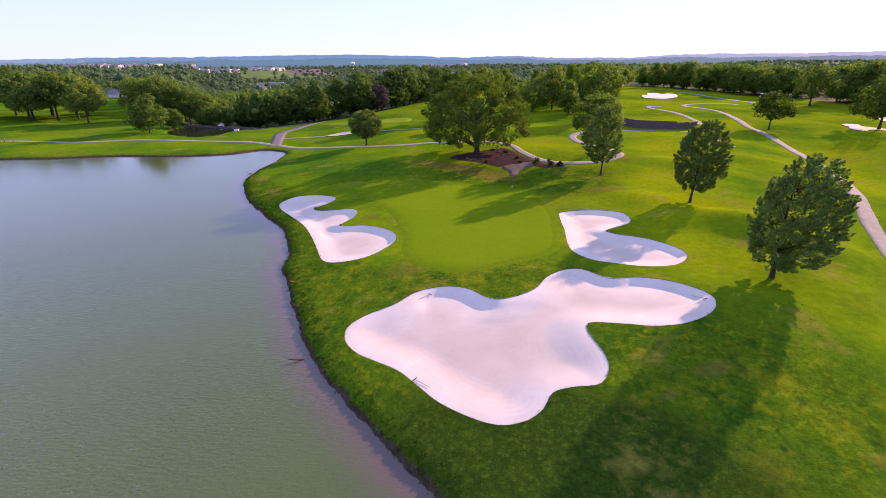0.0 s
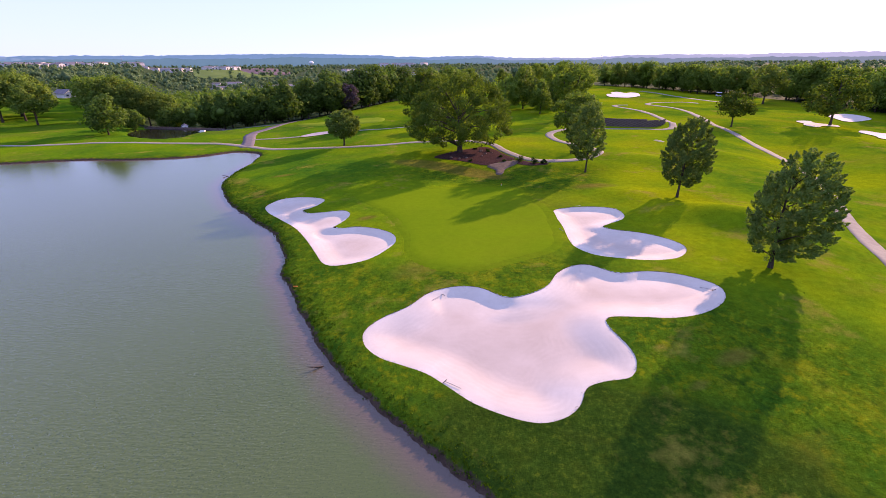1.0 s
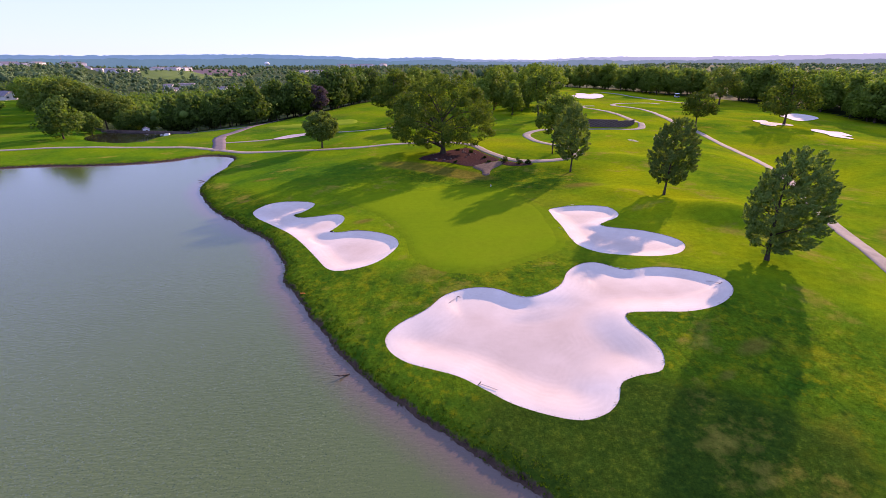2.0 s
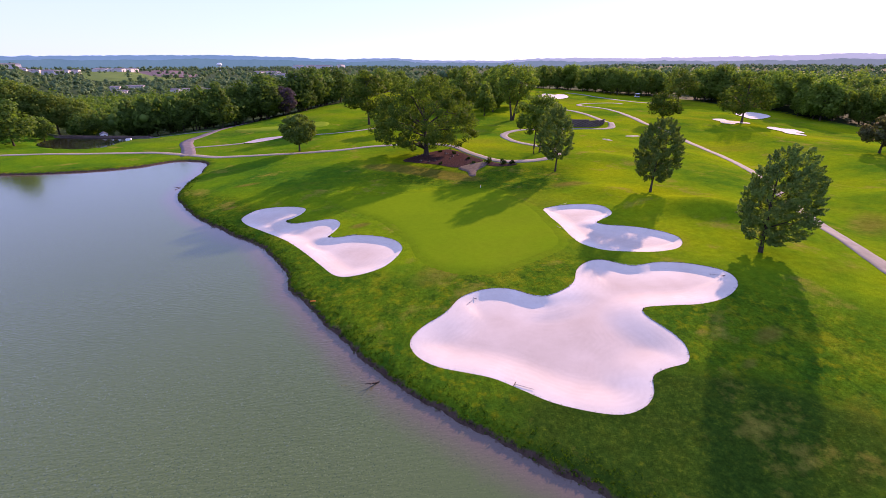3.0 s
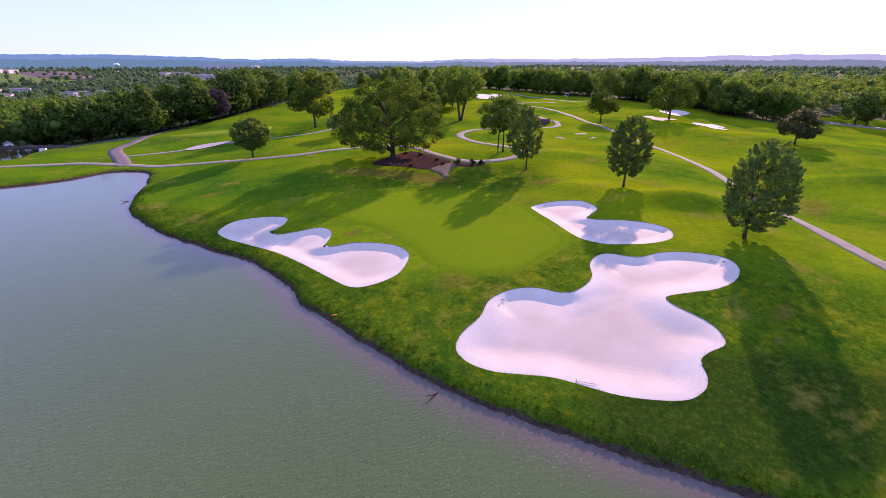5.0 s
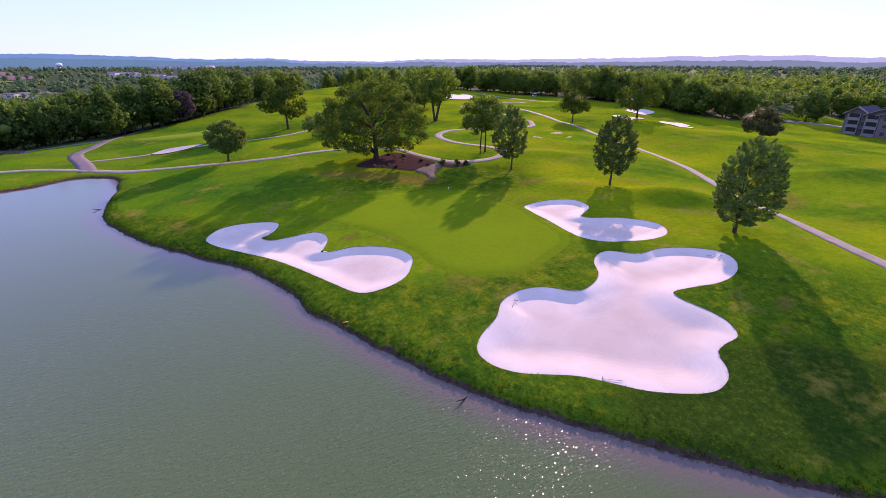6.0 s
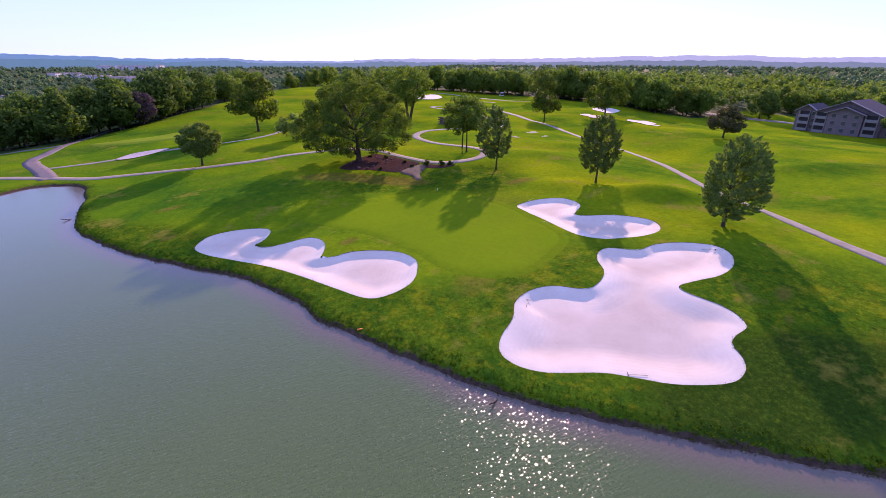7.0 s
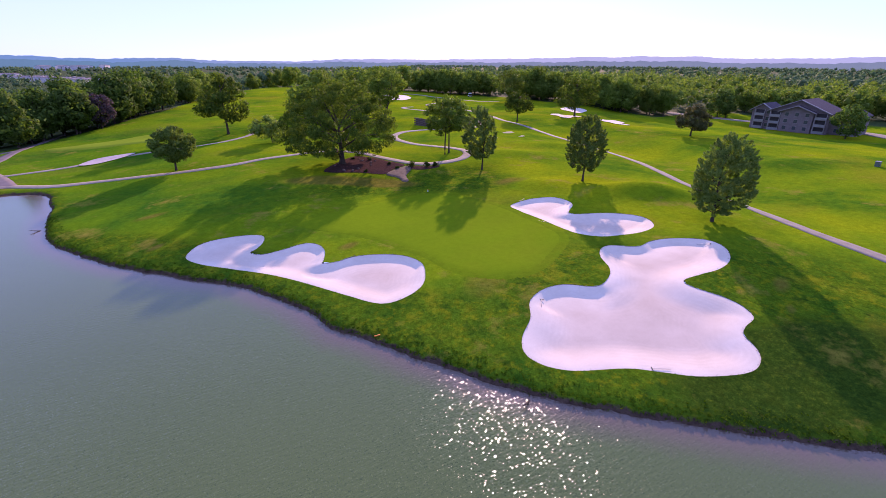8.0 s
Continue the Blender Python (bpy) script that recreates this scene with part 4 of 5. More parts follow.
# woodland trees: a few kinds, then copies
def woodland(leaves, seed, label, group):
    made = [
        tree(17, 14, 1.2, "oak", 46, 2.2, 66, 0.85, seed, leaves, label, limbs=False),
        tree(16, 11, 0.8, "egg", 40, 2.0, 66, 0.85, seed + 1, leaves, label, limbs=False),
        tree(15, 13, 0.9, "round", 42, 2.1, 66, 0.85, seed + 2, leaves, label, limbs=False),
        tree(18, 12, 1.8, "vase", 42, 2.1, 66, 0.85, seed + 3, leaves, label, limbs=False),
    ]
    for k in made:
        tagged(k, group=group)
    return made


# the families differ by light in their leaf colour: paler sunward, darker westward
kinds = woodland(LEAF_WOOD, 51, "tall leafy tree at the sunlit edge of the woods", "woodland edge trees")
shaded_kinds = woodland(LEAF_SHADED, 57, "tall woodland tree with leaves coloured darker for shade", "shaded woodland trees")
rng = np.random.default_rng(7)
used_kind = set()


def wood_tree(x, y, scale, kind=None, family=kinds):
    i = int(rng.integers(4)) if kind is None else kind
    m = pose(x, y, ground_z(x, y) - 0.2, 0, 0, float(rng.uniform(0, 360)))
    t = copy_thing(family[i], m) if family[i] in used_kind else family[i]
    used_kind.add(family[i])
    t.matrix_basis = m @ Matrix.Diagonal((scale * rng.uniform(0.9, 1.15), scale * rng.uniform(0.9, 1.15), scale, 1))


def wood_band(a, b, depth, count, lo, hi, family=kinds):
    """Trees along the line a to b, strewn to its left over depth metres."""
    ax, ay = a
    dx, dy = b[0] - ax, b[1] - ay
    l = math.hypot(dx, dy)
    for k in range(count):
        f = (k + rng.random()) / count
        o = rng.random() ** 1.3 * depth
        wood_tree(ax + dx * f - dy / l * o, ay + dy * f + dx / l * o, rng.uniform(lo, hi), None, family)


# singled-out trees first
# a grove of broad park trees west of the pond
grove = tree(24, 23, 6.0, "oak", 80, 2.6, 80, 0.9, 55, LEAF_SUNLIT, "broad tall park tree of the lakeside grove", trunk=0.5, limbs=False)
tagged(grove, group="grove trees")
for i, (x, y, h) in enumerate(((-247, 242, 25.5), (-244, 252, 26), (-232, 246, 25), (-219, 234, 24.5), (-226, 254, 24.5), (-217, 245, 24.5), (-202, 230, 23.5), (-214, 256, 24), (-196, 235, 22.5), (-200, 247, 21), (-178, 219, 19.3), (-262, 246, 26), (-272, 256, 26), (-210, 223, 17), (-157, 229, 20.5), (-149, 230, 21.5), (-143, 229, 19.5), (-137, 232, 19), (-131, 236, 18.5))):
    m = pose(x, y, ground_z(x, y) - 0.2, 0, 0, 73.0 * i) @ Matrix.Diagonal((h / 24 * (0.95 + 0.05 * (i % 4)), h / 24, h / 24, 1))
    t = grove if i == 0 else copy_thing(grove, m)
    t.matrix_basis = m
for x, y, s, kind in ((-129, 189, 0.98, 0), (-129, 206, 0.66, 2), (-126, 228, 0.8, 2), (-119, 230, 0.8, 2), (-135, 261, 0.9, 1), (237.7, 153.6, 1.0, 0), (241.5, 151.0, 1.0, 1), (203.5, 84.0, 1.0, 2)):
    wood_tree(x, y, s, kind, shaded_kinds)
for x, y, s, kind in ((-131, 246, 0.95, 2), (-136, 250, 1.05, 0), (43.3, 213.4, 1.0, 1), (51.7, 228.5, 1.1, 1), (40, 236, 1.25, 0), (58, 240, 1.3, 0), (30, 232, 1.1, 2), (68, 250, 1.2, 2),
                      (64, 470, 1.0, 1), (46, 258, 1.3, 1)):
    wood_tree(x, y, s, kind)
wood_band((-70, 226), (-12, 316), 26, 40, 0.75, 1.4, shaded_kinds)
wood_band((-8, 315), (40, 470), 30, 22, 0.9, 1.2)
wood_band((-114, 226), (-76, 232), 45, 18, 0.65, 1.25, shaded_kinds)
wood_band((-248, 352), (-170, 246), 24, 16, 0.8, 1.1)
wood_band((192, 285), (196, 168), 32, 40, 0.9, 1.3)
wood_band((184, 296), (128, 388), -34, 34, 0.9, 1.25)
wood_band((128, 392), (60, 520), -40, 18, 0.8, 1.1)
wood_band((262, 168), (300, 40), 30, 22, 0.8, 1.1)

# the woods beyond: crowns without number

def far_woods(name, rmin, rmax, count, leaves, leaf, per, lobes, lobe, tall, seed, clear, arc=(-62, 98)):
    rg = np.random.default_rng(seed)
    r = np.sqrt(rg.uniform(rmin ** 2, rmax ** 2, count * 3))
    a = np.radians(rg.uniform(arc[0], arc[1], count * 3))
    x, y = -20 + r * np.sin(a), 8 + r * np.cos(a)
    keep = signed_distance(OPEN, x, y)[0] > 6
    for cx, cy, cw in clear:
        keep &= np.hypot(x - cx, y - cy) > cw * 0.55
    x, y = x[keep][:count], y[keep][:count]
    z = base_height(x, y)
    ball = bmesh.new()
    bmesh.ops.create_icosphere(ball, subdivisions=1, radius=1)
    co = np.array([v.co for v in ball.verts])
    tri = np.array([[v.index for v in f.verts] for f in ball.faces])
    ball.free()
    kinds_ = []
    for s in range(6):
        rs = np.random.default_rng(seed * 10 + s)
        c, rr = crown_lobes(rs, tall, tall * 0.85, tall * 0.12, ("round", "oak", "maple", "round", "oak", "maple")[s], lobes, lobe)
        vs, ts, ns = [], [], []
        for k in range(3 if tall < 16 else 2):
            lump = co * (1 + 0.2 * rs.normal(size=(len(co), 1))) * rr[k] * (0.44 if rmax < 600 else 0.6) * np.array([1, 1, 0.85])
            ts.append(tri + len(co) * k)
            vs.append(lump + c[k])
            ns.append(co)
        quads = leaf_corners(rs, c, rr, per, leaf)
        first = sum(map(len, vs)) + 4 * np.arange(len(quads) // 4)[:, None]
        ts += [first + np.array([0, 1, 2]), first + np.array([0, 2, 3])]
        ns.append(clump_normals(rs, quads, c, per, np.array([0, 0, tall * 0.4])))
        kinds_.append((np.concatenate(vs + [quads]), np.concatenate(ts), np.concatenate(ns)))
    out, turned, faces, total = [], [], [], 0
    for i in range(len(x)):
        k, f, nk = kinds_[i % 6]
        t, s = rg.uniform(0, 6.28), rg.uniform(0.5, 1.0) ** 0.8 * 1.35
        cs, sn = math.cos(t) * s, math.sin(t) * s
        out.append(np.stack([k[:, 0] * cs - k[:, 1] * sn + x[i], k[:, 0] * sn + k[:, 1] * cs + y[i], k[:, 2] * s * rg.uniform(0.85, 1.15) + z[i]], 1))
        turned.append(np.stack([(nk[:, 0] * cs - nk[:, 1] * sn) / s, (nk[:, 0] * sn + nk[:, 1] * cs) / s, nk[:, 2]], 1))
        faces.append(f + total)
        total += len(k)
    v = np.concatenate(out)
    me = tri_mesh(name, v[:, 0], v[:, 1], v[:, 2], np.concatenate(faces), leaves)
    me.normals_split_custom_set_from_vertices(np.concatenate(turned))
    ob = new(name, me)
    return tagged(ob, "dense green deciduous woods stretching into the distance", "woods", kind="stuff")


TOWN = [(-1380, 1861, 130), (-1600, 2250, 160), (-1220, 2200, 90), (-1090, 2170, 80), (-985, 2410, 120), (-620, 1530, 150), (-720, 1760, 230), (-860, 2030, 280), (-1010, 2380, 300), (-600, 1840, 180), (-680, 2150, 230), (-820, 2500, 230), (-400, 1010, 26), (-280, 1950, 70),
        (-678, 1654, 90), (-190, 1670, 60), (-125, 1550, 60), (-68, 1445, 50), (-227, 873, 24), (-270, 889, 24), (1070, 380, 40)]
# west arc in shade-darkened leaves, east arc in leaves paled for the sun
far_woods("woods", 175, 520, 620, LEAF_SHADED, 1.0, 17, 10, 3.0, 15, 61, ((-286, 391, 30),), (-62, 14))
far_woods("woods", 175, 520, 700, LEAF_SUNLIT, 1.0, 17, 10, 3.0, 15, 65, ((232, 116, 40), (252, 150, 14)), (14, 98))
# the two farther rings carry the haze in their leaf colour
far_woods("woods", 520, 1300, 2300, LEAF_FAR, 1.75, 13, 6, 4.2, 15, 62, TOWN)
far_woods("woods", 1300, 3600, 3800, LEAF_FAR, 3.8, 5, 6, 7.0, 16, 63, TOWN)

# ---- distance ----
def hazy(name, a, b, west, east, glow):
    """Wooded hills with the air's haze put in as glow, paler and more lilac towards the sun."""
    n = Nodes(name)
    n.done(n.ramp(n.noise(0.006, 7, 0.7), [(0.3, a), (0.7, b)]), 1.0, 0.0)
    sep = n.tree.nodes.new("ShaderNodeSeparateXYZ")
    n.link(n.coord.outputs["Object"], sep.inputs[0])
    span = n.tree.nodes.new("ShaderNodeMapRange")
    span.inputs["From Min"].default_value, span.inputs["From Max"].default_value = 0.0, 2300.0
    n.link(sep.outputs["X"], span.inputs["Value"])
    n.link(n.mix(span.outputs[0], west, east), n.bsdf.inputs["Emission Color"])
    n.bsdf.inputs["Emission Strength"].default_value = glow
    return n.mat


# the emission stands for haze lit by the sun; the hills give no light
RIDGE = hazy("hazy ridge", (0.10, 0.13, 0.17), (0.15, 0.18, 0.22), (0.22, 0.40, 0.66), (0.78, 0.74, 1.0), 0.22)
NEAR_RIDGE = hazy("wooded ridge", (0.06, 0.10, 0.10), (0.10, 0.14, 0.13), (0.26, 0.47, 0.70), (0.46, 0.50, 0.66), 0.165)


def ridge(name, radius, line, share, seed, material):
    verts, faces = [], []
    m = 900
    for i in range(m + 1):
        a = math.radians(-75 + 190 * i / m)
        h = share * np.interp(math.degrees(a), *zip(*line)) + (3 + 10 * (1 - share)) * noise.fractal(Vector((a * 14.0 + seed, seed, 0)), 0.9, 2.1, 6) + 4.5 * noise.fractal(Vector((a * 90.0, seed, 3.0)), 0.5, 2.0, 4)
        s, c_ = math.sin(a), math.cos(a)
        verts += [(radius * s, radius * c_, -30), (radius * s, radius * c_, max(h, 4)), ((radius + 250) * s, (radius + 250) * c_, -30)]
    for i in range(m):
        faces += [(3 * i, 3 * i + 3, 3 * i + 4, 3 * i + 1), (3 * i + 1, 3 * i + 4, 3 * i + 5, 3 * i + 2)]
    return tagged(new(name, mesh_from(name, verts, faces, material, True)), "hazy blue wooded ridges on the horizon", "hills", kind="structure")


# heights of the skyline, by compass bearing
SKYLINE = ((-80, 42), (-44, 42), (-40, 44), (-37, 52), (-33, 55), (-29, 50), (-26, 57), (-20, 63), (-14, 65), (-9, 62), (-5, 53), (-3, 40), (0, 38), (3, 46), (6, 47), (8, 33), (13, 27),
           (18, 28), (20, 36), (22, 47), (27, 52), (31, 50), (33, 47), (35, 55), (40, 58), (47, 70), (50, 84), (53, 78), (55, 90), (58, 84), (61, 86), (62, 74), (67, 70), (71, 74), (75, 86), (120, 78))
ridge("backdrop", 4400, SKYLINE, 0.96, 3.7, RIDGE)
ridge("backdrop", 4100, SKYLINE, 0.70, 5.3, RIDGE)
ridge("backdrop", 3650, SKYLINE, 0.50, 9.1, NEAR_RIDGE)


# ---- things on the course ----
def rake(x, y, angle, length=1.75):
    thing = tagged(new("bunker_rake"), "dark bunker rake lying on the sand", "rake", "bunker rakes")
    part("handle", tubes("handle", [([(0, 0, 0.03), (length * 0.5, 0, 0.045), (length, 0, 0.04)], [0.022, 0.022, 0.02], 8)], STEEL), STEEL, thing)
    head = part("head", box(0.06, 0.62, 0.05, 0, 0, 0.0, 0, 0.012), DARK, thing)
    bm = bmesh.new()
    for k in range(11):
        bmesh.ops.create_cone(bm, cap_ends=True, segments=6, radius1=0.004, radius2=0.012, depth=0.09, matrix=Matrix.Translation((0, -0.28 + 0.056 * k, 0.02)))
    part("tines", bm, DARK, head)
    return thing, x, y, angle


def sand_z(poly, x, y, depth, face):
    d = float(signed_distance(poly, np.array([x]), np.array([y]))[0][0])
    return float(sand_height(poly, np.array([x]), np.array([y]), np.array([max(-d, 0.0)]), depth, face)[0])


for poly, x, y, a, face in ((BUNKER_BIG, -5.3, 35.2, -38, 4.5), (BUNKER_BIG, -5.0, 50.2, 225, 4.5), (BUNKER_BIG, 24.6, 46.0, 110, 4.5), (BUNKER_LEFT, -17.9, 74.9, 178, 3.5),
                           (BUNKER_RIGHT, 13.7, 69.2, -80, 3.5), (BUNKER_RIGHT, 19.0, 79.6, 20, 3.5)):
    r, x, y, a = rake(x, y, a)
    deep = 0.55 if poly is BUNKER_BIG else 0.5
    ex, ey = x + 1.75 * math.cos(radians(a)), y + 1.75 * math.sin(radians(a))
    z0, z1 = sand_z(poly, x, y, deep, face), sand_z(poly, ex, ey, deep, face)
    r.matrix_basis = pose(x, y, z0 + 0.03, 0, -math.degrees(math.atan2(z1 - z0, 1.75)), a)


def marker_post(x, y, label):
    thing = tagged(new("marker_post"), label, "marker post")
    part("post", tubes("post", [([(0, 0, -0.1), (0, 0, 0.5)], [0.05, 0.05], 10)], WHITE), WHITE, thing)
    part("cap", box(0.16, 0.16, 0.08, 0, 0, 0.48, 0, 0.02), ORANGE, thing)
    thing.location = (x, y, ground_z(x, y))


marker_post(8.8, 97.0, "short white post behind the putting green")


def branch(x, y, angle, length, label):
    thing = tagged(new("fallen_branch", tubes("fallen_branch", [([(0, 0, 0), (length * 0.5, 0.06, 0.22), (length, -0.05, 0.42)], [0.09, 0.07, 0.03], 7),
                                                                ([(length * 0.55, 0.05, 0.22), (length * 0.8, 0.4, 0.5)], [0.05, 0.02], 6)], BARK)), label, "branch")
    thing.matrix_basis = pose(x, y, -0.04, 0, 0, angle)


branch(-17.0, 39.6, 205, 1.5, "dark dead branch poking out of the lake shallows")
branch(-57.6, 121.0, 190, 1.6, "dark dead branch lying in the lake cove")
tagged(new("shore_marker", tubes("shore_marker", [([(-24.2, 56.2, 0.48), (-23.6, 56.0, 0.58)], [0.09, 0.07], 8)], ORANGE)), "small orange stake lying on the grassy bank", "stake")


def shrub(x, y, size, seed):
    rg = np.random.default_rng(seed)
    c = rg.normal(size=(9, 3)) * size * 0.3
    c[:, 2] = np.abs(c[:, 2]) + size * 0.3
    thing = tagged(new("shrub", quads_mesh("shrub", leaf_corners(rg, c, np.full(9, size * 0.38), 60, 0.22), 4, HEDGE)), "low dark shrub beside the mulch bed", "shrub", "shrubs by the oak")
    thing.location = (x, y, ground_z(x, y))


for i, (x, y, s) in enumerate(((19.4, 114.0, 1.3), (16.2, 116.2, 1.5), (21.5, 113.6, 0.9), (12.0, 120.0, 0.7), (9.5, 126.0, 0.7), (6.5, 129.5, 0.6), (4.0, 116.8, 0.5), (12.4, 116.5, 0.6))):
    shrub(x, y, s, 80 + i)

# boulders round the mulch bed
for i in range(22):
    rg = random.Random(200 + i)
    a = rg.uniform(0.2, 2.6)
    x, y = 8 + rg.uniform(-10, 4.5), 118 + rg.uniform(-4, 13)
    if signed_distance(mulch_edge, np.array([x]), np.array([y]))[0][0] > -0.4:
        continue
    bm = bmesh.new()
    bmesh.ops.create_icosphere(bm, subdivisions=2, radius=rg.uniform(0.2, 0.45))
    for v in bm.verts:
        v.co *= 1 + 0.35 * noise.noise(v.co * 3 + Vector((i, 0, 0)))
        v.co.z *= 0.7
    me = bpy.data.meshes.new("boulder")
    bm.to_mesh(me)
    bm.free()
    me.materials.append(STONE)
    tagged(new("boulder", me), "rough grey boulder in the mulch", "boulder", "boulders in the mulch").location = (x, y, ground_z(x, y) + 0.25)


# retaining wall in the path's hairpin: courses of stones on a core
def stone_wall(points, height, label):
    c = spline(points, 6, False)
    thing = tagged(new("retaining_wall"), label, "stone wall")
    x0, y0 = c.mean(0)
    z0 = ground_z(x0, y0)
    thing.location = (x0, y0, z0)
    s = np.concatenate([[0], np.cumsum(np.hypot(*np.diff(c, axis=0).T))])
    stones = [mesh_from("stone", *block(1.75, 0.5, 0.40, k), STONE) for k in range(4)]
    rg = random.Random(5)
    rows = int(height / 0.42)
    # solid core behind the stones
    top = 0.42 * rows * np.minimum(1, 1 - (s / s[-1] - 0.55) / 0.9) - 0.3
    core = [(x - x0, y - y0 + o, ground_z(x, y) - z0 + h * u - 0.2 * (1 - u)) for (x, y), h in zip(c, top) for o, u in ((-0.12, 0), (-0.12, 1), (0.5, 1), (0.5, 0))]
    part("core", mesh_from("core", core, [(4 * i + j, 4 * i + 4 + j, 4 * i + 5 + j, 4 * i + 1 + j) for i in range(len(c) - 1) for j in range(3)], EARTH), EARTH, thing)
    for r in range(rows):
        q = 0.9 * (r % 2)
        while q < s[-1] * min(1.0, 0.55 + 0.9 * (1 - r / rows)):
            x, y = np.interp(q, s, c[:, 0]), np.interp(q, s, c[:, 1])
            x2, y2 = np.interp(q + 0.5, s, c[:, 0]), np.interp(q + 0.5, s, c[:, 1])
            o = new("stone", stones[rg.randrange(4)])
            o.parent = thing
            o.matrix_basis = pose(x - x0, y - y0, r * 0.42 - 0.15 + ground_z(x, y) - z0, 0, 0, math.degrees(math.atan2(y2 - y, x2 - x)))
            q += 1.8
    return thing


def block(sx, sy, sz, seed):
    rg = random.Random(seed)
    v = [(x * sx / 2 + rg.uniform(-0.05, 0.05), y * sy / 2 + rg.uniform(-0.07, 0.07), z * sz + rg.uniform(-0.03, 0.03)) for z in (0, 1) for y in (-1, 1) for x in (-1, 1)]
    return v, [(0, 2, 3, 1), (4, 5, 7, 6), (0, 1, 5, 4), (2, 6, 7, 3), (0, 4, 6, 2), (1, 3, 7, 5)]


stone_wall([(54, 176), (58, 173.0), (65, 171.4), (72, 170.4), (77, 171.5), (80, 174)], 3.0, "curved dark dry-stone retaining wall on the slope")


# small pond, its stone bridge and water
tagged(new("pond", patch("pond", POND_EDGE, 2.0, lambda x, y, d: np.full(x.shape, 0.0), POND)), "still dark pond below the dam", "pond", kind="structure")


def footbridge():
    thing = tagged(new("footbridge"), "long low grey stone footbridge over the pond", "bridge")
    part("deck", box(38, 2.4, 0.35, 0, 0, 0.9, 0, 0.05), LILAC, thing)
    for y in (-1.15, 1.15):
        part("parapet", box(38, 0.25, 0.35, 0, y, 1.25, 0, 0.03), STONE, thing)
    for x in (-16, -8, 0, 8, 16):
        part("pier", box(1.1, 2.2, 3.4, x, 0, -2.5, 0, 0.05), STONE, thing)
    thing.matrix_basis = pose(-111, 210.5, -1.1, 0, 0, -14)


footbridge()


def pump_shed(x, y):
    thing = tagged(new("pump_shed"), "small white shed among trees by the pond", "shed")
    part("wall", gable_wall(-1.6, 1.6, -2.2, 2.2, 2.3, 3.2), WHITE, thing)
    part("roof", gable_prism(-1.6, 1.6, -2.2, 2.2, 2.3, 3.2, 0.3, 0.15), HOUSE_ROOF, thing)
    part("door", box(0.9, 0.08, 1.9, 0.3, -2.22, 0), WOODEN, thing)
    thing.matrix_basis = pose(x, y, ground_z(x, y), 0, 0, 25) @ Matrix.Scale(0.75, 4)


drain = tagged(new("drain_box"), "white concrete drain box on the pond bank", "drain box")
part("body", box(1.8, 1.2, 1.3, 0, 0, -0.4, 0, 0.06), WHITE, drain)
part("grate", box(1.5, 0.9, 0.06, 0, 0, 0.9, 0, 0.01), STEEL, drain)
drain.location = (-96.4, 195.6, max(ground_z(-96.4, 195.6), 0.0))


# a golf cart left beside the far path
def golf_cart(x, y, turn):
    thing = tagged(new("golf_cart"), "parked golf cart with a white roof beside the far woods", "golf cart")
    part("chassis", box(2.5, 1.15, 0.28, 0, 0, 0.28, 0, 0.06), WHITE, thing)
    part("cowl", box(0.7, 1.1, 0.5, 0.95, 0, 0.5, 0, 0.12), WHITE, thing)
    part("seat", box(0.6, 1.05, 0.25, -0.3, 0, 0.6, 0, 0.06), DARK, thing)
    part("backrest", box(0.14, 1.05, 0.5, -0.65, 0, 0.85, 0, 0.05), DARK, thing)
    bm = bmesh.new()
    bmesh.ops.create_uvsphere(bm, u_segments=24, v_segments=12, radius=1, matrix=Matrix.Translation((-0.05, 0, 1.9)) @ Matrix.Diagonal((1.25, 0.75, 0.22, 1)))
    part("roof", bm, GLOSSY, thing, "bright white domed canopy roof")
    for px in (-0.85, 0.85):
        for py in (-0.52, 0.52):
            part("post", box(0.05, 0.05, 1.4, px, py, 0.48), STEEL, thing)
    for px in (-0.85, 0.9):
        for py in (-0.55, 0.55):
            bm = bmesh.new()
            bmesh.ops.create_cone(bm, cap_ends=True, segments=16, radius1=0.24, radius2=0.24, depth=0.18, matrix=Matrix.Translation((px, py, 0.24)) @ Matrix.Rotation(radians(90), 4, "X"))
            part("wheel", bm, DARK, thing)
    thing.matrix_basis = pose(x, y, ground_z(x, y), 0, 0, turn) @ Matrix.Scale(1.25, 4)


golf_cart(171, 295, 150)
ub = tagged(new("utility_box"), "grey green utility box on the fairway edge", "utility box")
part("cabinet", box(1.3, 1.0, 1.2, 0, 0, -0.05, 0, 0.05), UTILITY, ub)
part("lid", box(1.4, 1.1, 0.12, 0, 0, 1.15, 0, 0.03), STEEL, ub)
ub.location = (113.1, 50.8, ground_z(113.1, 50.8))
for x in (-166.0, -162.5):
    fp = tagged(new("gate_post", tubes("gate_post", [([(0, 0, -0.2), (0.12, 0, 1.5)], [0.16, 0.14], 8)], WOODEN)), "leaning wooden post beside the lakeside path", "post", "path posts")
    fp.location = (x, 163.0, ground_z(x, 163.0))


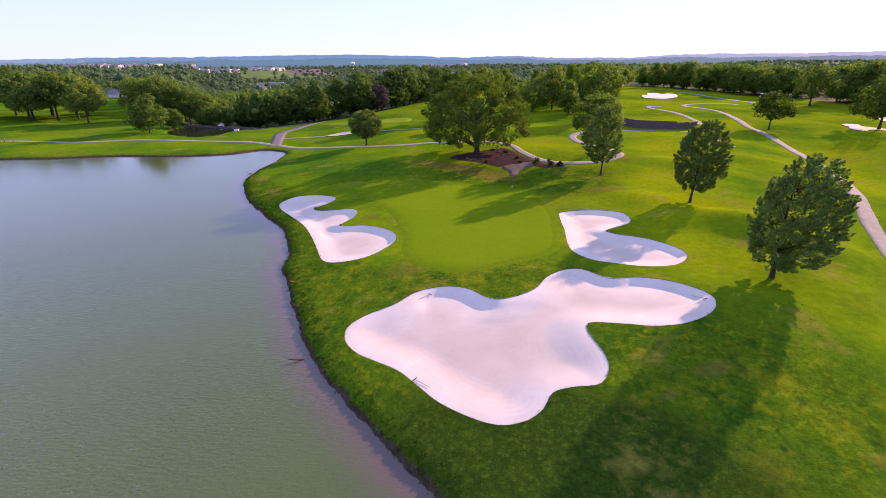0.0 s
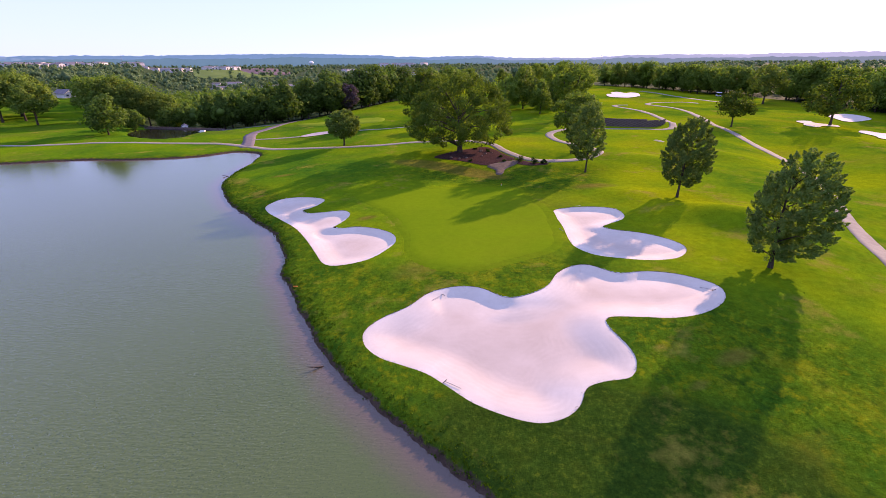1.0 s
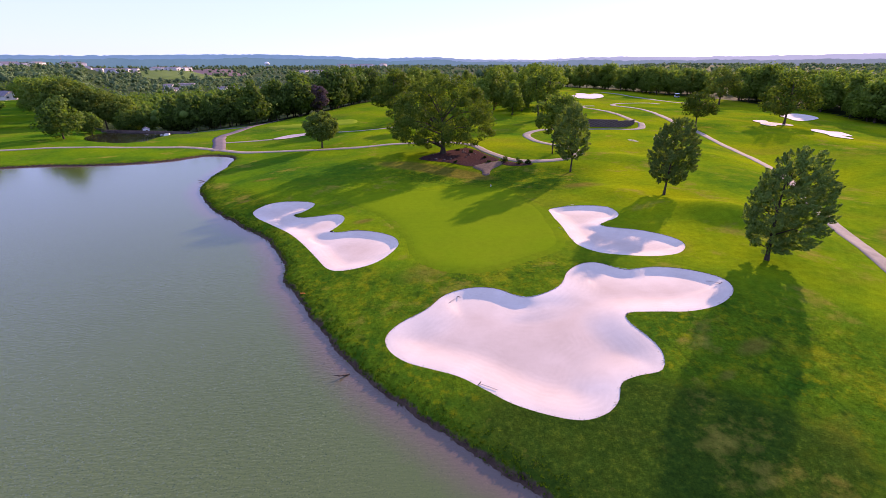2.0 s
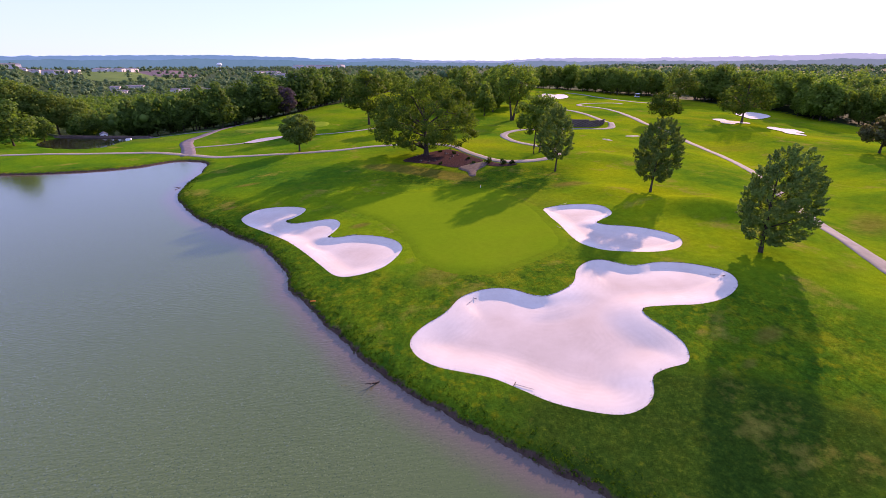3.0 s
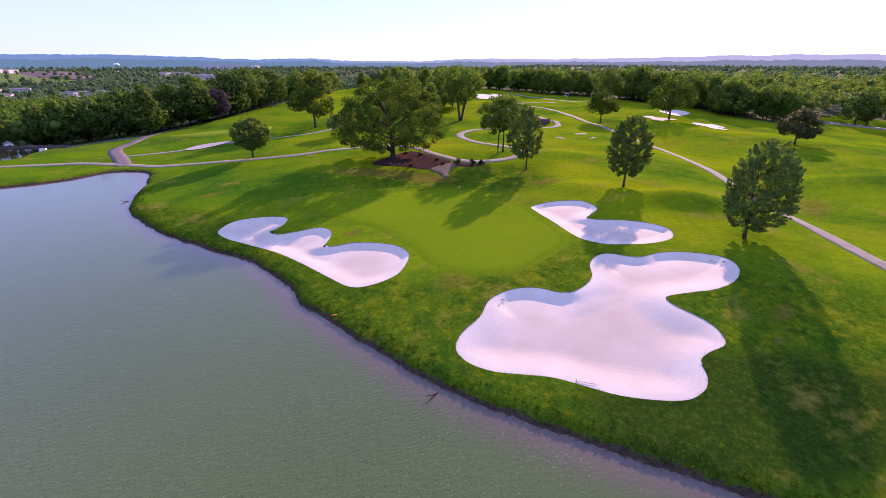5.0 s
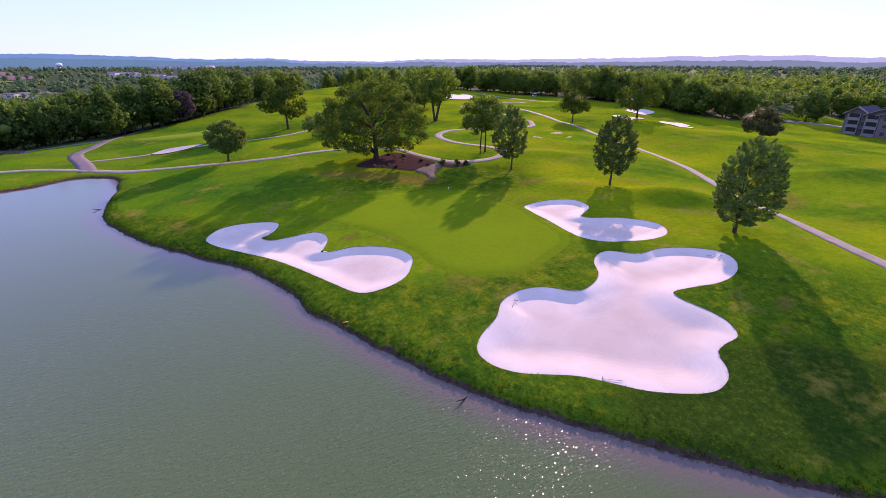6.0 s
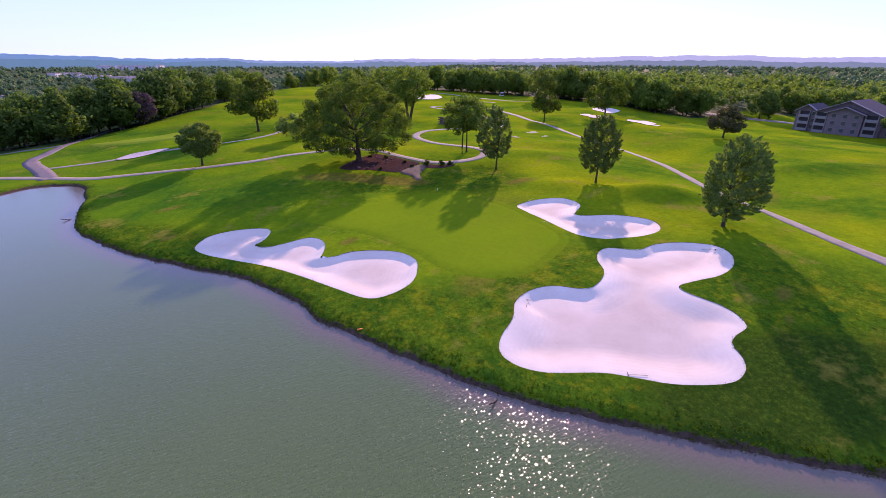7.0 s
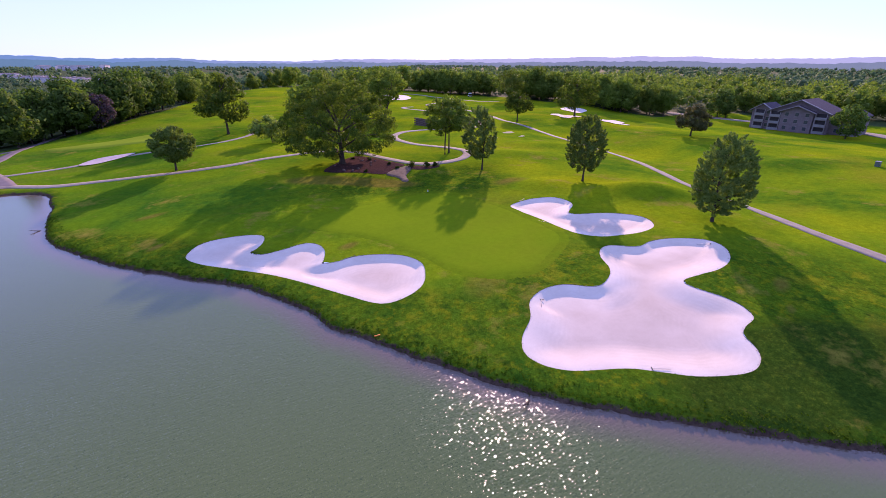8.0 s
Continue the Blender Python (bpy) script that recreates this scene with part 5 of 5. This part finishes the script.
# ---- apartment building ----
def gable_prism(u0, u1, v0, v1, eave, peak, over=0.7, thick=0.35):
    """A roof whose ridge runs along v, gables at v0 and v1."""
    bm = bmesh.new()
    um = (u0 + u1) / 2
    k = (peak - eave) / (um - u0)
    rows = []
    for v in (v0 - over, v1 + over):
        rows.append([bm.verts.new(p) for p in ((u0 - over, v, eave - over * k), (um, v, peak), (u1 + over, v, eave - over * k),
                                               (u1 + over, v, eave - over * k - thick), (um, v, peak - thick), (u0 - over, v, eave - over * k - thick))])
    a, b = rows
    for i in range(6):
        bm.faces.new((a[i], a[(i + 1) % 6], b[(i + 1) % 6], b[i]))
    bm.faces.new((a[0], a[5], a[4], a[1])), bm.faces.new((a[1], a[4], a[3], a[2]))
    bm.faces.new((b[0], b[1], b[4], b[5])), bm.faces.new((b[1], b[2], b[3], b[4]))
    bmesh.ops.recalc_face_normals(bm, faces=bm.faces[:])
    return bm


def gable_wall(u0, u1, v0, v1, eave, peak):
    bm = bmesh.new()
    um = (u0 + u1) / 2
    a = [bm.verts.new(p) for p in ((u0, v0, -2), (u1, v0, -2), (u1, v0, eave), (um, v0, peak - 0.3), (u0, v0, eave))]
    b = [bm.verts.new(p) for p in ((u0, v1, -2), (u1, v1, -2), (u1, v1, eave), (um, v1, peak - 0.3), (u0, v1, eave))]
    bm.faces.new(a), bm.faces.new(b[::-1])
    for i in range(5):
        bm.faces.new((a[i], b[i], b[(i + 1) % 5], a[(i + 1) % 5]))
    bmesh.ops.recalc_face_normals(bm, faces=bm.faces[:])
    return bm


def apartment_building():
    thing = tagged(new("apartment_building"), "three-storey grey apartment building with gabled shingle roofs and balconies", "apartment building")
    for u0, u1, v0, v1, eave, peak in ((0, 8.6, 2.0, 15, 8.7, 11.4), (8, 31, 0, 20, 8.9, 13.9), (31, 41, 3, 17, 8.4, 11.0)):
        part("wall", gable_wall(u0, u1, v0, v1, eave, peak), SIDING, thing)
        part("roof", gable_prism(u0, u1, v0, v1, eave, peak), ROOF, thing, "grey shingle gable roof")
    # the front gable between the balcony bays
    part("wall", gable_wall(13.2, 25.4, -1.6, 2, 8.9, 11.2), SIDING, thing)
    part("roof", gable_prism(12.6, 26.0, -1.8, 3, 8.9, 11.5), ROOF, thing, "grey shingle gable roof")
    part("trim", gable_prism(12.5, 26.1, -2.75, -2.55, 8.8, 11.45, 0.5, 0.3), TRIM, thing, "pale gable board")
    part("trim", gable_prism(8, 31, -0.95, -0.78, 8.9, 13.9, 0.75, 0.3), TRIM, thing, "pale gable board")
    part("trim", gable_prism(0, 8.6, 1.05, 1.22, 8.7, 11.4, 0.75, 0.3), TRIM, thing, "pale gable board")
    for u, v in ((3.6, 2.0), (10.7, 0.0), (28.2, 0.0), (38, 3.0)):
        for s in range(3):
            # no recess is cut; its shade is painted as a thin near-black panel
            bay = part("balcony", box(3.9, 0.16, 2.3, u, v - 0.05, s * 2.9 + 0.35), DARK, thing, "flat dark panel for the shade of a balcony recess")
            part("slab", box(4.3, 1.5, 0.22, u, v - 0.7, s * 2.9 + 0.05, 0, 0.03), TRIM, bay, "pale balcony slab")
            part("railing", box(4.2, 0.06, 0.95, u, v - 1.38, s * 2.9 + 0.27), STEEL, bay, "dark metal railing")
            for du in (-2.05, 2.05):
                part("post", box(0.28, 0.28, 2.7, u + du, v - 1.25, s * 2.9 + 0.25), TRIM, bay)
    for u, v in ((15.4, -1.6), (19.3, -1.6), (23.2, -1.6), (6.9, 2.0), (33.5, 3.0)):
        for s in range(3):
            w = part("window", box(1.3, 0.12, 1.5, u, v - 0.02, s * 2.9 + 0.95), GLASS, thing)
            part("frame", box(1.6, 0.08, 0.14, u, v - 0.05, s * 2.9 + 2.45), TRIM, w)
            part("sill", box(1.6, 0.16, 0.12, u, v - 0.07, s * 2.9 + 0.83), TRIM, w)
    # facade line in the plan
    a, b = Vector((208.6, 124.2)), Vector((210.5, 93.3))
    ang = math.degrees(math.atan2(b.y - a.y, b.x - a.x))
    thing.matrix_basis = pose(a.x, a.y, 0.2, 0, 0, ang)
    return thing


apartment_building()
pump_shed(-112.5, 214.5)
for pts, lab in (([(226, 176), (231, 158), (236, 140), (241, 124)], "pale concrete parking area behind the course"), ([(236, 96), (229, 83), (222, 70), (212, 50)], "pale concrete drive beside the apartments")):
    path_strip(pts, 9, lab, CONCRETE, 0.15)


# ---- town ----
QUARRY = plain("quarry earth", (0.17, 0.12, 0.125), (0.10, 0.075, 0.08), 0.02, 0.95)
MEADOW = plain("meadow grass", (0.13, 0.185, 0.04), (0.075, 0.12, 0.028), 0.02, 0.95)
FIELDS = (([(-560, 1420), (-470, 1560), (-600, 1800), (-760, 2110), (-930, 2480), (-1090, 2600), (-1120, 2390), (-960, 2080), (-810, 1750), (-690, 1520)], MEADOW, "pale green open meadow on a far slope", "meadow"),
          ([(-640, 1790), (-500, 1740), (-540, 2000), (-700, 2420), (-780, 2660), (-960, 2660), (-860, 2340), (-740, 2060)], QUARRY, "bare mauve brown earthworks in the distance", "earthworks"),
          ([(1030, 340), (1070, 320), (1110, 350), (1112, 410), (1070, 440), (1034, 410)], MEADOW, "pale green clearing in the far woods", "meadow"),
          ([(-280, 876), (-240, 858), (-204, 872), (-200, 890), (-240, 902), (-276, 894)], MEADOW, "pale green clearing in the far woods", "meadow"))
for pts, mat, lab, cat in FIELDS:
    tagged(new("field", patch("field", spline(pts, 4), 12, lambda x, y, d: base_height(x, y) + 1.0 + 5 * smooth(d / 60), mat)), lab, cat, kind="structure")


def town_house(x, y, w, l, h, turn, roof, label):
    thing = tagged(new("house"), label, "house", "houses of the far town")
    part("wall", gable_wall(-w / 2, w / 2, -l / 2, l / 2, h, h + roof), PALE, thing)
    part("roof", gable_prism(-w / 2, w / 2, -l / 2, l / 2, h, h + roof, 0.5, 0.3), HOUSE_ROOF, thing)
    for k in (-1, 1):
        part("window", box(w * 0.18, 0.2, h * 0.35, k * w * 0.25, -l / 2 - 0.05, h * 0.4), GLASS, thing)
    thing.matrix_basis = pose(x, y, ground_z(x, y) - 0.2, 0, 0, turn)


rg = random.Random(31)
for cx, cy, r, num, w, h in ((-1380, 1861, 100, 17, 30, 15), (-1600, 2250, 130, 13, 42, 16), (-1220, 2200, 66, 10, 27, 15), (-1090, 2170, 56, 9, 25, 15), (-985, 2410, 80, 8, 36, 16),
                             (-400, 1010, 22, 5, 13, 8), (-280, 1950, 50, 9, 17, 13), (-190, 1670, 40, 12, 15, 12), (-125, 1550, 40, 12, 15, 12), (-68, 1445, 36, 11, 15, 12), (-227, 873, 18, 4, 13, 8),
                             (-270, 889, 18, 4, 13, 8), (-354, 840, 16, 3, 13, 8), (-60, 3250, 90, 5, 32, 22), (-245, 3230, 60, 4, 34, 22)):
    for _ in range(num):
        town_house(cx + rg.uniform(-r, r), cy + rg.uniform(-r, r), w * rg.uniform(0.7, 1.2), w * rg.uniform(0.8, 1.6), h, rg.uniform(0, 180), w * 0.1, "pale low building of the far town")
town_house(-285, 389, 9, 12, 3.6, 70, 2.8, "grey roofed house beyond the course")


def water_tower(x, y, sunk):
    thing = tagged(new("water_tower"), "white bulb-shaped municipal water tower", "water tower")
    bm = bmesh.new()
    bmesh.ops.create_uvsphere(bm, u_segments=24, v_segments=14, radius=1, matrix=Matrix.Translation((0, 0, 42)) @ Matrix.Diagonal((13, 13, 9, 1)))
    part("tank", bm, WHITE, thing)
    part("stem", tubes("stem", [([(0, 0, 0), (0, 0, 12), (0, 0, 30), (0, 0, 38)], [6, 3.4, 3.2, 6], 16)], WHITE), WHITE, thing)
    thing.location = (x, y, ground_z(x, y) - sunk)


water_tower(-646, 2820, 12)


def mast(x, y, h):
    thing = tagged(new("radio_mast"), "slim lattice radio mast on the skyline", "mast", "radio masts")
    runs = [([(math.cos(a) * 2, math.sin(a) * 2, 0), (0, 0, h)], [0.4, 0.25], 5) for a in (0, 2.1, 4.2)]
    part("legs", tubes("legs", runs, STEEL), STEEL, thing)
    part("platform", box(5, 5, 1.2, 0, 0, h * 0.8), STEEL, thing)
    thing.location = (x, y, ground_z(x, y))


mast(-1780, 3000, 58)
mast(1180, 3400, 75)

# ---- bank grass ----
def tufts(name, count, box_, keep, low, high, seed, label, clear=0.35, fringe=1e9):
    rg = np.random.default_rng(seed)
    x, y = rg.uniform(box_[0], box_[1], count), rg.uniform(box_[2], box_[3], count)
    d = lake_distance(x, y)
    m = keep(x, y, d)
    gaps = [signed_distance(poly, x, y)[0] for poly in NEAR_BUNKERS]
    m &= np.minimum.reduce(gaps) > clear
    m &= np.minimum.reduce(gaps) < fringe
    m &= signed_distance(GREEN_EDGE, x, y)[0] > 0.35
    x, y, d = x[m], y[m], d[m]
    z = base_height(x, y, d)
    k = 5
    n_ = len(x) * k
    bx, by, bz = np.repeat(x, k) + rg.normal(size=n_) * 0.14, np.repeat(y, k) + rg.normal(size=n_) * 0.14, np.repeat(z, k) - 0.03
    a, h = rg.uniform(0, 6.28, n_), rg.uniform(low, high, n_)
    w = 0.05 + 0.06 * rg.random(n_)
    lx, ly = rg.normal(size=n_) * h * 0.4, rg.normal(size=n_) * h * 0.4
    v = np.stack([np.stack([bx - np.cos(a) * w, by - np.sin(a) * w, bz], 1), np.stack([bx + np.cos(a) * w, by + np.sin(a) * w, bz], 1), np.stack([bx + lx, by + ly, bz + h], 1)], 1)
    return tagged(new(name, quads_mesh(name, v.reshape(-1, 3), 3, TUFT)), label, "grass", kind="stuff")


tufts("bank_grass", 90000, (-62, 12, 14, 128), lambda x, y, d: (d > 0.05) & (d < 0.6 + 2.2 * np.random.default_rng(3).random(len(x)) ** 2), 0.05, 0.22, 91, "long uncut grass and weeds along the lake bank")
tufts("rough_grass", 9000, (-40, 36, 16, 70), lambda x, y, d: (d > 2) & (np.random.default_rng(4).random(len(x)) < 0.25 + 0.5 * smooth(0.5 * np.sin(x * 0.31 + y * 0.17) + 0.5 * np.sin(x * 0.13 - y * 0.29 + 1.0))), 0.02, 0.06, 92, "patchy rough grass between the bunkers")
tufts("bunker_fringe", 120000, (-40, 30, 28, 96), lambda x, y, d: d > 0.5, 0.015, 0.035, 93, "ragged grass fringe round the bunker edges", 0.05, 0.2)
